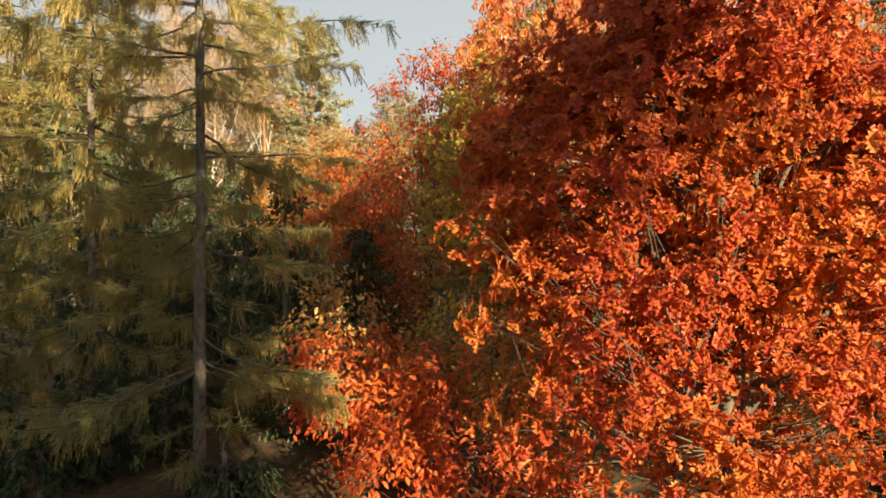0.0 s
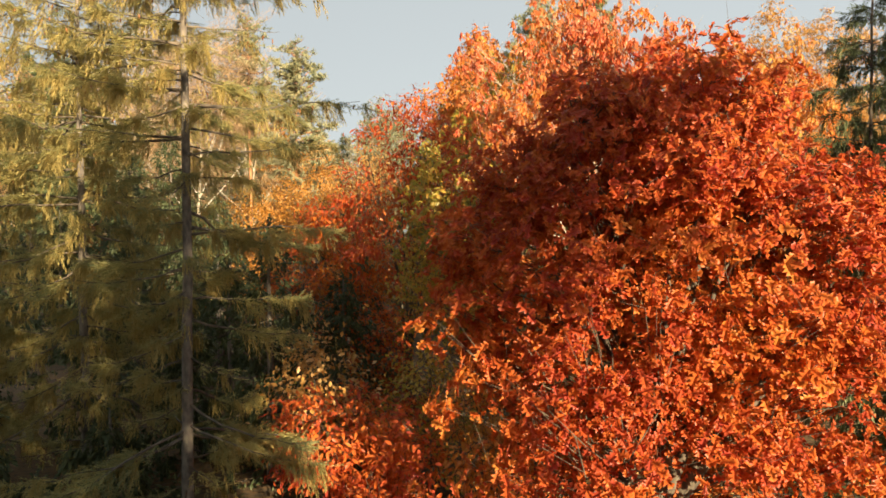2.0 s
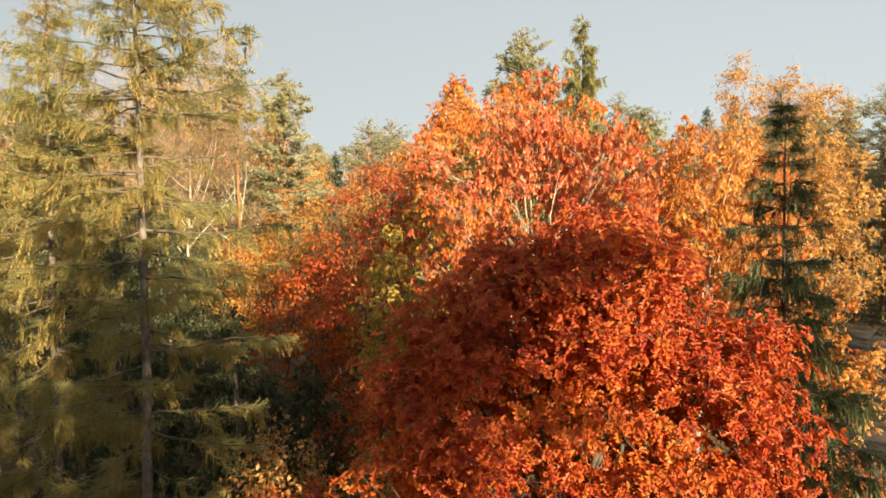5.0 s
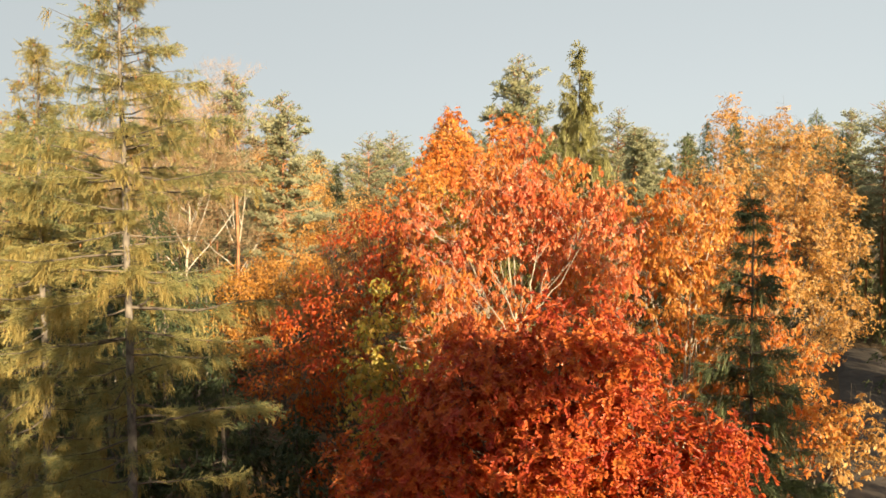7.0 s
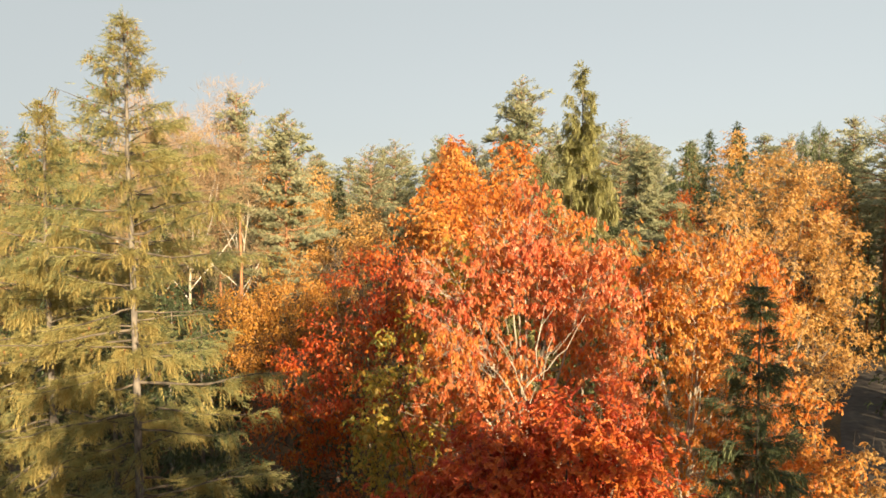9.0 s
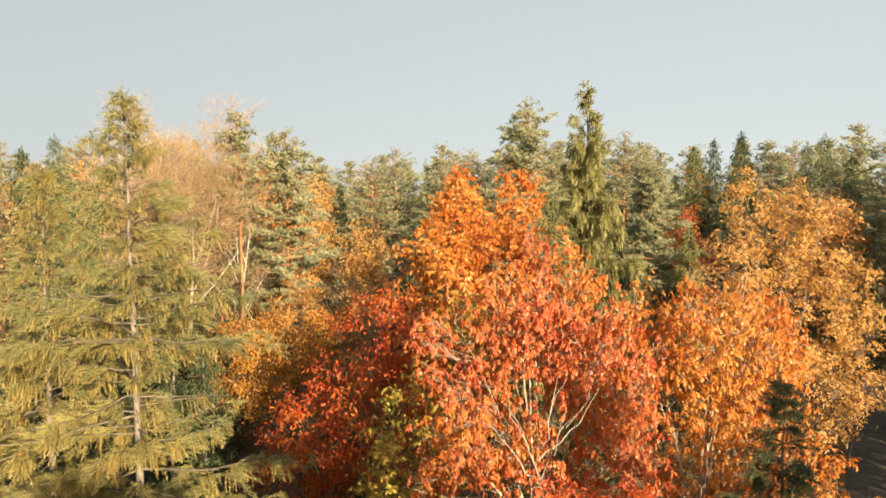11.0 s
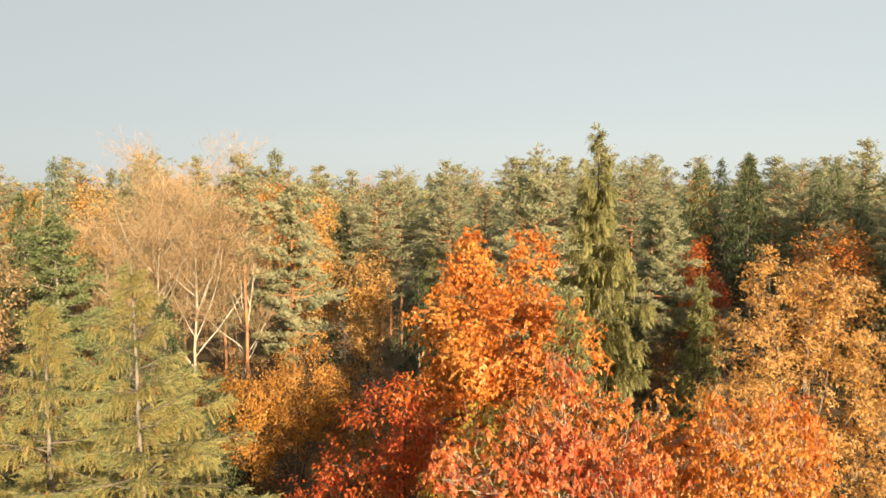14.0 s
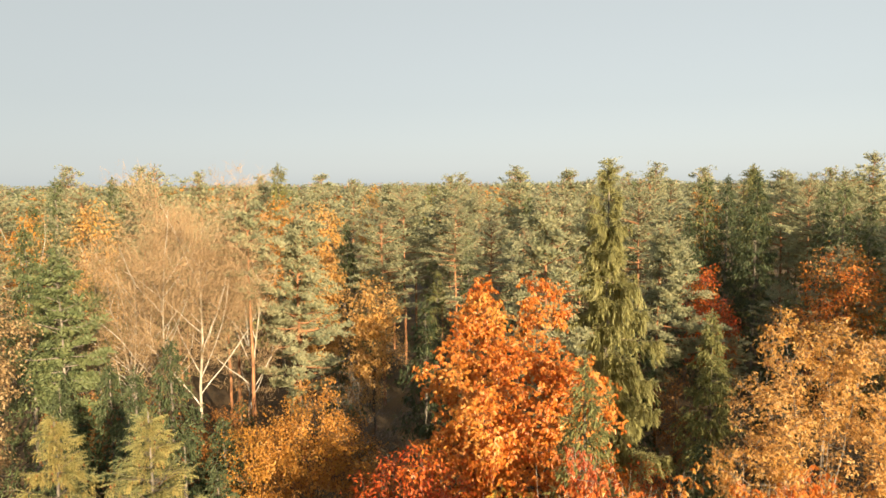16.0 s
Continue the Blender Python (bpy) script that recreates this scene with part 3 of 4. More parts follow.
def pine(name, x, y, label, height, radius, low, tufts, seed=1, mat=None, trunk_r=0.17, size=0.42, group="", form=None, bark=None, lean=(0, 0), near=False, side=None, peak=0.35):
    """A pine: a long trunk and a crown of upturned limbs that carry flat pads of needle bundles. side: the way the crown leans out."""
    rng = np.random.default_rng(seed)
    root = thing(name, x, y, label, "pine", group)
    zs = np.linspace(-0.3, height * 0.97, 14)
    ax = np.stack([lean[0] * zs / height, lean[1] * zs / height, zs], 1); ax[1:, :2] += np.cumsum(rng.normal(size=(13, 2)) * 0.05, 0)
    tr = Soup(); tr.tube(ax, trunk_r * (1 - np.clip(zs, 0, None) / height * 0.85), 8)
    P, limbs, rest = [], [], Soup()
    plan = []
    z = low
    while z < height - 0.2:
        u = (z - low) / (height - low)
        wide = (0.25 + 0.75 * (u / peak) ** 0.7) if u < peak else ((1 - u) / (1 - peak)) ** 0.62
        a0 = rng.uniform(0, 6.28)
        n = int(rng.integers(3, 6))
        for k in range(n):
            a = a0 + k * 6.283 / n + rng.normal() * 0.3
            ln = radius * (0.06 + 0.97 * wide) * rng.uniform(0.5, 1.2)
            if side is not None:
                ln *= 0.7 + 0.5 * math.cos(a - side)
            plan.append((min(0.99, u + rng.normal() * 0.012), a, ln))
        z += (0.95 - 0.6 * u) * rng.uniform(0.75, 1.3)
    weight = sum(p[2] ** 1.1 for p in plan)
    for u, a, ln in plan:
        z = low + (height - low) * u
        o = np.array([math.cos(a), math.sin(a), 0.0])
        c = np.array([np.interp(z, zs, ax[:, 0]), np.interp(z, zs, ax[:, 1]), z])
        t = np.linspace(0, 1, 6)
        q = c + o * (t * ln)[:, None] + np.array([0, 0, 1.0]) * ((-0.1 + 0.75 * u * u) * ln * t + 0.14 * ln * t ** 2)[:, None] + np.cumsum(rng.normal(size=(6, 3)) * 0.05, 0)
        if near:
            one = Soup(); one.tube(q, np.linspace(0.02 + 0.016 * ln, 0.008, 6), 5); limbs.append(one)
        else:
            rest.tube(q[[0, 3, 5]], np.linspace(0.02 + 0.016 * ln, 0.008, 3), 3)
        m = max(3, int(tufts * ln ** 1.1 / weight))
        tt = rng.uniform(0.1, 1.0, m) ** 0.55
        i = np.minimum((tt * 5).astype(int), 4)
        pos = q[i] + (q[i + 1] - q[i]) * (tt * 5 - i)[:, None]
        pads = rng.normal(size=(max(2, m // 12), 3)) * np.array([0.42, 0.42, 0.12]) * (0.12 + 0.36 * ln)
        pos += pads[rng.integers(0, len(pads), m)] + rng.normal(size=(m, 3)) * np.array([0.2, 0.2, 0.09]) * min(1.0, 0.35 + 0.5 * ln)
        P.append(pos)
    P.append(np.array([0, 0, height]) + np.array([ax[-1, 0], ax[-1, 1], 0]) + rng.normal(size=(6, 3)) * [0.04, 0.04, 0.3] - [0, 0, 0.5])
    P = np.concatenate(P)
    part("trunk", tr, bark or PINEBARK, root, smooth=True)
    for one in limbs:
        part("limb", one, bark or PINEBARK, root)
    if not near:
        part("branchwork", rest, bark or PINEBARK, root, kind="stuff")
    sp = Soup()
    m = len(P)
    tip = unit(np.stack([P[:, 0], P[:, 1], np.zeros(m)], 1) + rng.normal(size=(m, 3)) * 0.6)
    sp.scatter(form or TUFT, P, frames_for(tip, np.array([0, 0, 1.0]) + rng.normal(size=(m, 3)) * 0.3), size * rng.uniform(0.7, 1.3, m) * np.clip(0.45 + (height - P[:, 2]) * 0.25, 0.45, 1.0))
    part("needles", sp, mat or PINE, root, kind="stuff")
    return root


def bare_tree(name, x, y, label, height, stems, seed=1, spread=0.35, leaves=0, mat=None, group="", twig_mat=None, depth=3, category="birch", size=0.1, first=0.25, trunk_r=0.15, bark=None, haze_twigs=0):
    """A birch that has lost nearly all its leaves: white stems and limbs, thin brown twigs."""
    rng = np.random.default_rng(seed)
    root = thing(name, x, y, label, category, group)
    white, fine, tips = [], Soup(), []

    def grow(p, way, ln, r, lev):
        n = 7
        q = [p]
        for _ in range(n - 1):
            way = unit(way + rng.normal(size=3) * 0.09 + np.array([0, 0, 0.03 if lev < 3 else -0.04]))
            q.append(q[-1] + way * ln / (n - 1))
        q = np.array(q)
        if lev < 2:
            one = Soup(); one.tube(q, np.linspace(r, max(0.004, r * 0.35), n), 7 - 2 * lev); white.append(("limb" if lev else "trunk", one))
        else:
            fine.tube(q if lev < 3 else q[::2], np.linspace(r * 0.6, max(0.004, r * 0.2), n)[:: 1 if lev < 3 else 2], 3)
        if lev >= depth:
            tips.append(q[2:])
            return
        m = (13, 8, 7)[lev]
        for k in range(m):
            t = first + (1 - first) * (k + rng.uniform(0, 0.9)) / m if lev == 0 else rng.uniform(0.25, 1.0)
            i = min(int(t * (n - 1)), n - 2)
            s = unit(rng.normal(size=3)); s -= way * (s @ way); s = unit(s)
            d = unit(unit(q[i + 1] - q[i]) * (0.75 if lev < 2 else 0.6) + s * rng.uniform(0.45, 0.8))
            grow(q[i] + (q[i + 1] - q[i]) * (t * (n - 1) - i), d, ln * (0.5 - 0.2 * t if lev == 0 else 0.5) * rng.uniform(0.7, 1.2), r * (0.42 - 0.2 * t if lev == 0 else 0.42), lev + 1)
    for k in range(stems):
        w = unit(np.array([rng.normal() * spread, rng.normal() * spread * 0.6, 1.0]) if k else np.array([0.03, 0, 1.0]))
        grow(np.array([0.0, 0, -0.3]) + rng.normal(size=3) * [0.15, 0.15, 0] * (k > 0), w, height * rng.uniform(0.82, 1.0) if k else height, trunk_r * (1 if not k else 0.75), 0)
    for word, one in white:
        part(word, one, bark or (BIRCHBARK if word == "limb" else PALEBARK), root, smooth=True)
    if haze_twigs:
        # the finest twigs
        t = np.concatenate(tips)
        p = t[rng.integers(0, len(t), haze_twigs)] + rng.normal(size=(haze_twigs, 3)) * 0.2
        fine.scatter(SLIVER, p, frames_for(unit(p - [0, 0, height * 0.5]) * 0.8 + rng.normal(size=p.shape) * 0.6, rng.normal(size=p.shape)), rng.uniform(0.4, 1.1, haze_twigs))
    part("branchwork", fine, twig_mat or TWIGS, root, kind="stuff")
    if leaves:
        t = np.concatenate(tips)
        p = t[rng.integers(0, len(t), leaves)] + rng.normal(size=(leaves, 3)) * 0.12
        sp = Soup(); sp.scatter(DIAMOND, p, frames_for(rng.normal(size=(leaves, 3)) + [0, 0, -0.7], rng.normal(size=(leaves, 3))), size * rng.uniform(0.6, 1.3, leaves))
        part("foliage", sp, mat or PEACH, root, "last russet leaves", kind="stuff")
    return root


_r = np.random.default_rng(5)
FEATHER = joined(feather(3, 0.24))
FEATHER_FAR = joined(feather(2, 0.24))
SPRAY = joined(tassel(3, 0.17, -0.06, 0.6))
TASSEL = joined(tassel(5, 0.08, fill=0.6))
TASSEL_FAR = joined(tassel(3, 0.12, fill=0.7))
SLIVER = (np.array([(-0.006, 0, 0), (0.006, 0, 0), (0.03, 0.5, 0), (0.02, 1, 0)], float), np.array([(0, 1, 2), (0, 2, 3)]))
TUFT = tuft(14, _r)
TUFT_FAR = tuft(8, _r)
CONEFORM = (np.array([(0, 0, 0), (0.16, 0.35, 0), (0, 0.35, 0.16), (-0.16, 0.35, 0), (0, 0.35, -0.16), (0, 1, 0)], float),
            np.array([(0, 1, 2), (0, 2, 3), (0, 3, 4), (0, 4, 1), (5, 2, 1), (5, 3, 2), (5, 4, 3), (5, 1, 4)]))


# ---- ground ----
def rise(x, y):
    return 0.12 * noise.noise(Vector((x * 0.08, y * 0.08, 0.3)))


def ground_sheet():
    bm = bmesh.new()
    xs = sorted({*range(-120, 141, 5), -4000, -2000, -1000, -500, -250, 250, 500, 1000, 2000, 4000})
    ys = sorted({*range(-60, 181, 5), -1500, -500, -200, 300, 600, 1200, 2400, 4500})
    grid = [[bm.verts.new((x, y, rise(x, y) if abs(x) < 150 and -70 < y < 190 else 0.0)) for x in xs] for y in ys]
    for j in range(len(ys) - 1):
        for i in range(len(xs) - 1):
            bm.faces.new((grid[j][i], grid[j][i + 1], grid[j + 1][i + 1], grid[j + 1][i]))
    me = bpy.data.meshes.new("ground")
    bm.to_mesh(me); bm.free()
    me.materials.append(LITTER)
    tagged(new("ground", me), "forest floor of fallen brown leaves and moss", "ground", kind="structure")


def road_x(y):
    return 20.5 + (y - 30) * 0.66 + 2.0 * math.sin(y * 0.05)


def road_strip():
    sp, n = Soup(), 37
    v = []
    for k in range(n):
        y = -30 + k * 2.6
        for w in (-2.4, -1.6, 0, 1.6, 2.4):
            x = road_x(y) + w + 0.2 * noise.noise(Vector((y * 0.4, w, 0)))
            v.append((x, y, 0.16 + (0.03 if abs(w) < 1 else 0.0) - (0.3 if abs(w) > 2 else 0)))
    f = []
    for k in range(n - 1):
        for i in range(4):
            a = k * 5 + i
            f += [(a, a + 1, a + 6), (a, a + 6, a + 5)]
    sp.add(v, f)
    tagged(new("road", sp.mesh("road", DIRT, True)), "unpaved brown forest road in the shade", "road", kind="structure")


ground_sheet()
road_strip()

# ---- the trees near the camera ----
broadleaf("red_oak", 4.4, 11.4, "young oak with dense deep red autumn leaves",
          [(-0.9, -0.1, 6.4, 3.6, 2.6, 3.4), (0.5, 0.2, 9.1, 2.2, 2.0, 2.1), (1.5, -0.7, 6.6, 2.3, 2.1, 3.2), (0.0, -0.6, 3.2, 3.4, 2.0, 2.3), (-2.2, 0.4, 7.0, 2.0, 1.8, 2.2), (2.9, -0.2, 7.2, 1.5, 1.6, 2.2), (3.3, -0.4, 4.8, 1.5, 1.5, 2.2), (-1.2, 0, 8.9, 1.6, 1.6, 2.0), (1.3, 0.2, 9.0, 1.6, 1.6, 2.0)],
          RED, 1330, 26, 0.2, OAKLEAF, 18, 11, 0.42, 0.21, hang=0.3, fork=2.3, singles=300, bunch=4, gaps=0.31, twigs=1, tilt=0.25, star=True, grain=0.9)
broadleaf("scarlet_oak", 5.0, 19.6, "oak with scarlet and orange drooping leaves and pale stems",
          [(0.4, 1.8, 14.2, 1.4, 1.4, 2.0), (-0.5, 1.2, 13.5, 1.5, 1.4, 2.1), (1.8, 1.8, 12.8, 1.5, 1.5, 2.0), (2.2, -0.1, 11.9, 1.5, 1.5, 2.2), (-2.5, 1.2, 12.2, 1.5, 1.5, 2.0), (-0.5, 1.2, 10.8, 2.2, 1.2, 2.0), (-2.4, -2.1, 9.8, 1.6, 1.4, 1.8), (-1.0, -0.5, 8.0, 3.0, 2.6, 2.8), (1.8, -0.2, 8.6, 2.2, 2.2, 3.2)],
          SCARLET, 860, 27, 0.25, DROOPLEAF, 11, 12, 0.42, 0.1, bark=PALEBARK, hang=1.5, fork=5.5, singles=150, bunch=5, gaps=0.16, star=True, grain=0.8, fans=[(-0.2, -1.9, 9.4, 2.3)])
broadleaf("orange_oak", 4.8, 35.4, "tall oak in bright orange and amber leaf",
          [(-1.7, 3.2, 16.8, 1.3, 1.4, 2.2), (1.8, 4.2, 17.0, 1.5, 1.5, 2.5), (-3.2, 1.5, 14.2, 1.8, 1.8, 2.2), (2.7, -1.8, 14.4, 1.5, 1.6, 2.2), (-1.9, -4.2, 13.5, 1.9, 1.8, 2.2), (0.0, 0.0, 13.6, 3.4, 3.4, 2.8), (-3.0, -1.5, 9.8, 2.6, 2.6, 3.2), (0.5, -1.5, 9.0, 4.6, 4.0, 4.0), (3.0, 0.5, 11.6, 2.1, 2.4, 3.0)],
          ORANGE, 1350, 60, 0.24, BLADE, 9, 13, 0.5, 0.2, hang=0.9, fork=3.0, singles=100, bunch=5, gaps=0.2, star=True, grain=0.7)
broadleaf("crimson_maple", -0.4, 28.6, "maple with crimson and dark red leaves",
          [(0.2, 0, 11.2, 2.5, 2.2, 2.5), (-1.8, -0.4, 7.6, 3.2, 2.6, 3.4), (-3.6, 0, 5.6, 2.4, 2.2, 3.0), (1.4, -0.6, 7.0, 2.2, 2.2, 3.4)],
          CRIMSON, 500, 28, 0.21, OVAL, 6, 14, 0.42, 0.15, hang=0.6, fork=1.6)
broadleaf("turning_maple", 1.9, 23.0, "maple half green, half turned yellow",
          [(1.2, 0.5, 12.2, 1.5, 1.5, 1.9), (-0.4, -0.6, 9.2, 1.8, 1.6, 2.4), (-0.9, 0, 6.0, 2.2, 2.0, 2.8), (-1.5, -3.4, 7.9, 1.0, 1.0, 2.2)], LIME, 370, 24, 0.2, OVAL, 4, 15, 0.42, 0.12, hang=0.8, fork=2.0, bunch=4, star=True)
broadleaf("amber_oak", 11.2, 23.4, "broad oak with glowing amber orange leaves",
          [(0.3, -0.8, 12.3, 2.0, 2.0, 2.1), (-1.9, 0.9, 11.8, 1.9, 1.8, 2.1), (2.4, 1.2, 11.4, 2.2, 2.0, 2.4), (3.8, 2.4, 11.0, 1.5, 1.6, 2.4), (0.3, -0.5, 8.0, 3.4, 2.8, 3.4), (2.6, 0.5, 8.2, 2.4, 2.2, 3.2)],
          ORANGE, 900, 28, 0.24, DROOPLEAF, 9, 16, 0.42, 0.11, bark=PALEBARK, hang=1.4, fork=3.0, singles=100, bunch=5, gaps=0.3, star=True, grain=0.8)
broadleaf("golden_birch", 18.6, 32.2, "slender tree with small golden yellow leaves",
          [(-1.8, 0, 16.5, 1.2, 1.4, 2.2), (0.6, 0, 16.0, 1.5, 1.6, 2.3), (2.2, 0.2, 15.2, 1.6, 1.7, 2.7), (3.4, 0, 11.6, 1.5, 1.8, 3.0), (-2.2, -0.2, 13.2, 2.3, 2.2, 2.5), (0.4, -0.3, 11.4, 3.4, 2.6, 3.4), (-3.2, -0.4, 11.0, 2.1, 2.0, 2.1), (0.6, -0.6, 7.4, 3.6, 2.6, 3.0), (3.7, -0.3, 8.4, 1.5, 1.4, 2.2)],
          YELLOW, 1150, 56, 0.145, BLADE, 11, 17, 0.4, 0.14, bark=BARK, hang=0.5, fork=2.0, gaps=0.16, bunch=4, star=True, grain=0.9)
broadleaf("low_oak", 16.0, 22.6, "small spreading tree with thin orange foliage",
          [(0, 0, 6.4, 2.0, 1.8, 1.9), (1.6, 0, 4.6, 2.0, 1.8, 1.7), (-1.4, 0.4, 4.4, 1.6, 1.6, 1.8)], [ORANGE, YELLOW, ORANGE], 210, 22, 0.23, DROOPLEAF, 5, 18, 0.4, 0.09, hang=0.9, fork=1.6, bunch=5, star=True, gaps=0.2)
broadleaf("red_sapling", -2.0, 16.4, "low red oak sapling", [(0, 0, 2.3, 2.0, 1.6, 1.5), (0.9, -0.3, 1.6, 1.4, 1.2, 1.4), (2.3, -1.2, 1.9, 1.6, 1.3, 1.7), (1.0, -2.4, 0.9, 1.5, 1.2, 0.9), (3.4, -2.8, 1.0, 1.7, 1.3, 1.0)], RED, 340, 28, 0.19, OVAL, 4, 19, 0.35, 0.07, hang=0.35, fork=0.6)
broadleaf("russet_birch", -7.7, 42.0, "round russet gold tree with fine branches", [(0.7, 0, 8.8, 3.0, 2.8, 3.5), (-2.2, 0, 7.2, 2.8, 2.4, 3.8), (2.6, 0, 6.6, 2.6, 2.4, 3.8)],
          BROWN, 560, 50, 0.14, DIAMOND, 8, 20, 0.45, 0.12, hang=0.6, fork=1.6)
broadleaf("pale_oak", -26.6, 39.0, "tall oak with pale tan leaves", [(0, 0, 16.0, 4.0, 3.6, 5.0), (0.4, -0.3, 11.0, 2.8, 2.6, 4.4)], PEACH, 420, 36, 0.2, DIAMOND, 5, 21, 0.5, 0.2, hang=0.6)
broadleaf("amber_birch", -11.1, 72.0, "narrow tree with amber leaves among spruces", [(0, 0, 13.6, 2.0, 1.9, 2.8), (-0.3, 0, 9.0, 2.5, 2.1, 4.2)], YELLOW, 340, 24, 0.24, DIAMOND, 4, 22, 0.5, 0.12)
broadleaf("amber_birch", -5.4, 64.5, "short tree with amber leaves among spruces", [(0, 0, 12.8, 2.4, 2.2, 2.9), (0.2, 0, 9.4, 2.6, 2.4, 3.6), (-1.6, 0, 5.2, 2.4, 2.2, 3.0)], YELLOW, 420, 26, 0.22, DIAMOND, 4, 23, 0.5, 0.12)
broadleaf("gold_maple", -16.2, 100.0, "round-topped tree in full yellow leaf", [(0, 0, 17.2, 3.2, 3.0, 4.6), (0.6, 0, 11.0, 3.4, 3.0, 5.0)], YELLOW, 260, 18, 0.36, DIAMOND, 4, 24, 0.7, 0.16)
broadleaf("gold_maple", -18.9, 86.0, "tall tree in peach orange leaf", [(0, 0, 18.6, 3.0, 2.8, 4.4), (0.8, 0, 13.5, 3.2, 2.8, 5.0)], BROWN, 260, 18, 0.34, DIAMOND, 4, 25, 0.7, 0.16)
broadleaf("orange_maple", 38.6, 66.0, "wide tree with orange brown leaves beside the road", [(0.6, 0, 14.0, 4.0, 3.6, 4.4), (-0.6, 0, 9.4, 5.0, 4.2, 4.6)], ORANGE, 420, 22, 0.24, DIAMOND, 5, 26, 0.6, 0.18)
broadleaf("red_maple", 24.6, 63.0, "small crimson tree between spruces", [(0, 0, 14.0, 1.7, 1.8, 2.8), (1.0, 0, 10.4, 2.6, 2.2, 3.6)], CRIMSON, 260, 20, 0.22, DIAMOND, 4, 27, 0.5, 0.12)

weeping("spruce", -5.4, 15.2, "tall spruce with golden hanging shoots and cones", 19.75, 3.3, 1.6, MOSS, SPRUCE, 31, cones=260, open_side=-1.2, trunk_r=0.135, bark=SPRUCEBARK, step=0.55, strands=6.8, long=0.55, droop=0.32, wide=0.055, blunt=0.5, rough=0.4, slope=0.46, base=0.05, pinch=0.85, size=0.22, space=0.062, short=0.55, crowd=5.5, inner=0.1, clump=1.5)
weeping("spruce", -9.75, 19.2, "tall spruce laden with brown cones", 18.3, 3.4, 1.4, MOSS, SPRUCE, 32, cones=300, open_side=-1.1, trunk_r=0.135, bark=SPRUCEBARK, step=0.55, strands=6.2, long=0.65, droop=0.4, wide=0.055, blunt=0.5, rough=0.4, slope=0.46, base=0.05, pinch=0.85, size=0.22, space=0.066, short=0.55, crowd=5.5, inner=0.1, clump=1.5)
weeping("spruce", -14.4, 21.5, "bushy spruce with drooping shoots", 16.8, 3.5, 1.0, MOSS, SPRUCE, 33, form=FEATHER_FAR, strand=TASSEL_FAR, cones=120, size=0.24, step=0.7, strands=3.5, long=0.75, space=0.12, droop=0.4, wide=0.06, blunt=0.7, clump=1.3)
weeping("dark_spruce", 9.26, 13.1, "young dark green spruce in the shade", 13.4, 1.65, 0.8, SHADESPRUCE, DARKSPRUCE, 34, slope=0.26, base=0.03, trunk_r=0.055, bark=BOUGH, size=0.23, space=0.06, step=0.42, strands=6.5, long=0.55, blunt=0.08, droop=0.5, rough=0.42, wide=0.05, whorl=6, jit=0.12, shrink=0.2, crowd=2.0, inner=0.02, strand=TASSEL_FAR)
weeping("weeping_spruce", 13.0, 50.5, "towering spruce with long weeping shoots", 25.9, 4.2, 2.0, WEEP, WEEP, 35, form=FEATHER_FAR, strand=TASSEL_FAR, droop=0.5, slope=0.25, size=0.36, space=0.2, trunk_r=0.2, step=0.8, strands=5.5, long=1.4, blunt=0.45, wide=0.07, rough=0.5, whorl=4, shrink=0.5, crowd=1.0, inner=0.04)
spruce("spruce", 6.75, 28.1, "half-grown grey-green spruce beside an oak", 17.4, 2.5, 1.0, OLIVE, 5000, 36, droop=0.5, size=0.34, step=0.6)
spruce("spruce", 20.6, 50.0, "half-grown yellow-green spruce behind a birch", 15.2, 2.4, 1.0, OLIVE, 5000, 37, droop=0.5, size=0.4, step=0.6)
pine("pine", 8.2, 47.0, "tall pine with a bushy crown", 24.1, 3.3, 7.0, 1500, 41, near=True)
pine("pine", 19.4, 59.0, "pine with a one-sided rounded crown", 20.4, 4.4, 7.5, 1700, 42, near=True, side=0.0)
pine("pine", -13.4, 52.5, "pine with a long orange trunk", 24.2, 2.4, 16.0, 420, 43, trunk_r=0.2, near=True)
# sun reaches this pine, so dark needles and grey bark carry its shade
pine("pine", -25.0, 47.5, "pine with a narrow crown, darkened in colour for its shade", 20.2, 2.8, 6.0, 1100, 45, mat=DARKSPRUCE, bark=BARK)
pine("pine", -10.6, 55.0, "pine with layered grey-green limbs", 23.0, 3.6, 6.0, 1500, 44, near=True)
bare_tree("birch", -17.8, 50.6, "bare white birch with thin russet twigs", 19.8, 1, 51, leaves=9000, trunk_r=0.15, spread=0.16, size=0.1, first=0.4, haze_twigs=10000)
bare_tree("birch", -21.4, 53.0, "bare birch with a haze of russet twigs", 18.8, 1, 52, leaves=9000, trunk_r=0.12, spread=0.14, size=0.1, first=0.36, haze_twigs=9000)
bare_tree("birch", -14.4, 54.0, "bare slender birch among pines", 17.6, 1, 53, leaves=9000, trunk_r=0.12, spread=0.14, size=0.1, first=0.36, haze_twigs=8000)
bare_tree("birch", -25.5, 56.0, "bare birch with a few russet leaves", 17.4, 1, 54, leaves=9000, trunk_r=0.12, spread=0.14, size=0.1, haze_twigs=6000)
bare_tree("dead_tree", -5.2, 43.9, "small dead tree with pale twisted branches", 9.8, 2, 57, leaves=0, depth=3, trunk_r=0.08, spread=0.2, category="dead tree", twig_mat=BARK, bark=BARK, first=0.5)
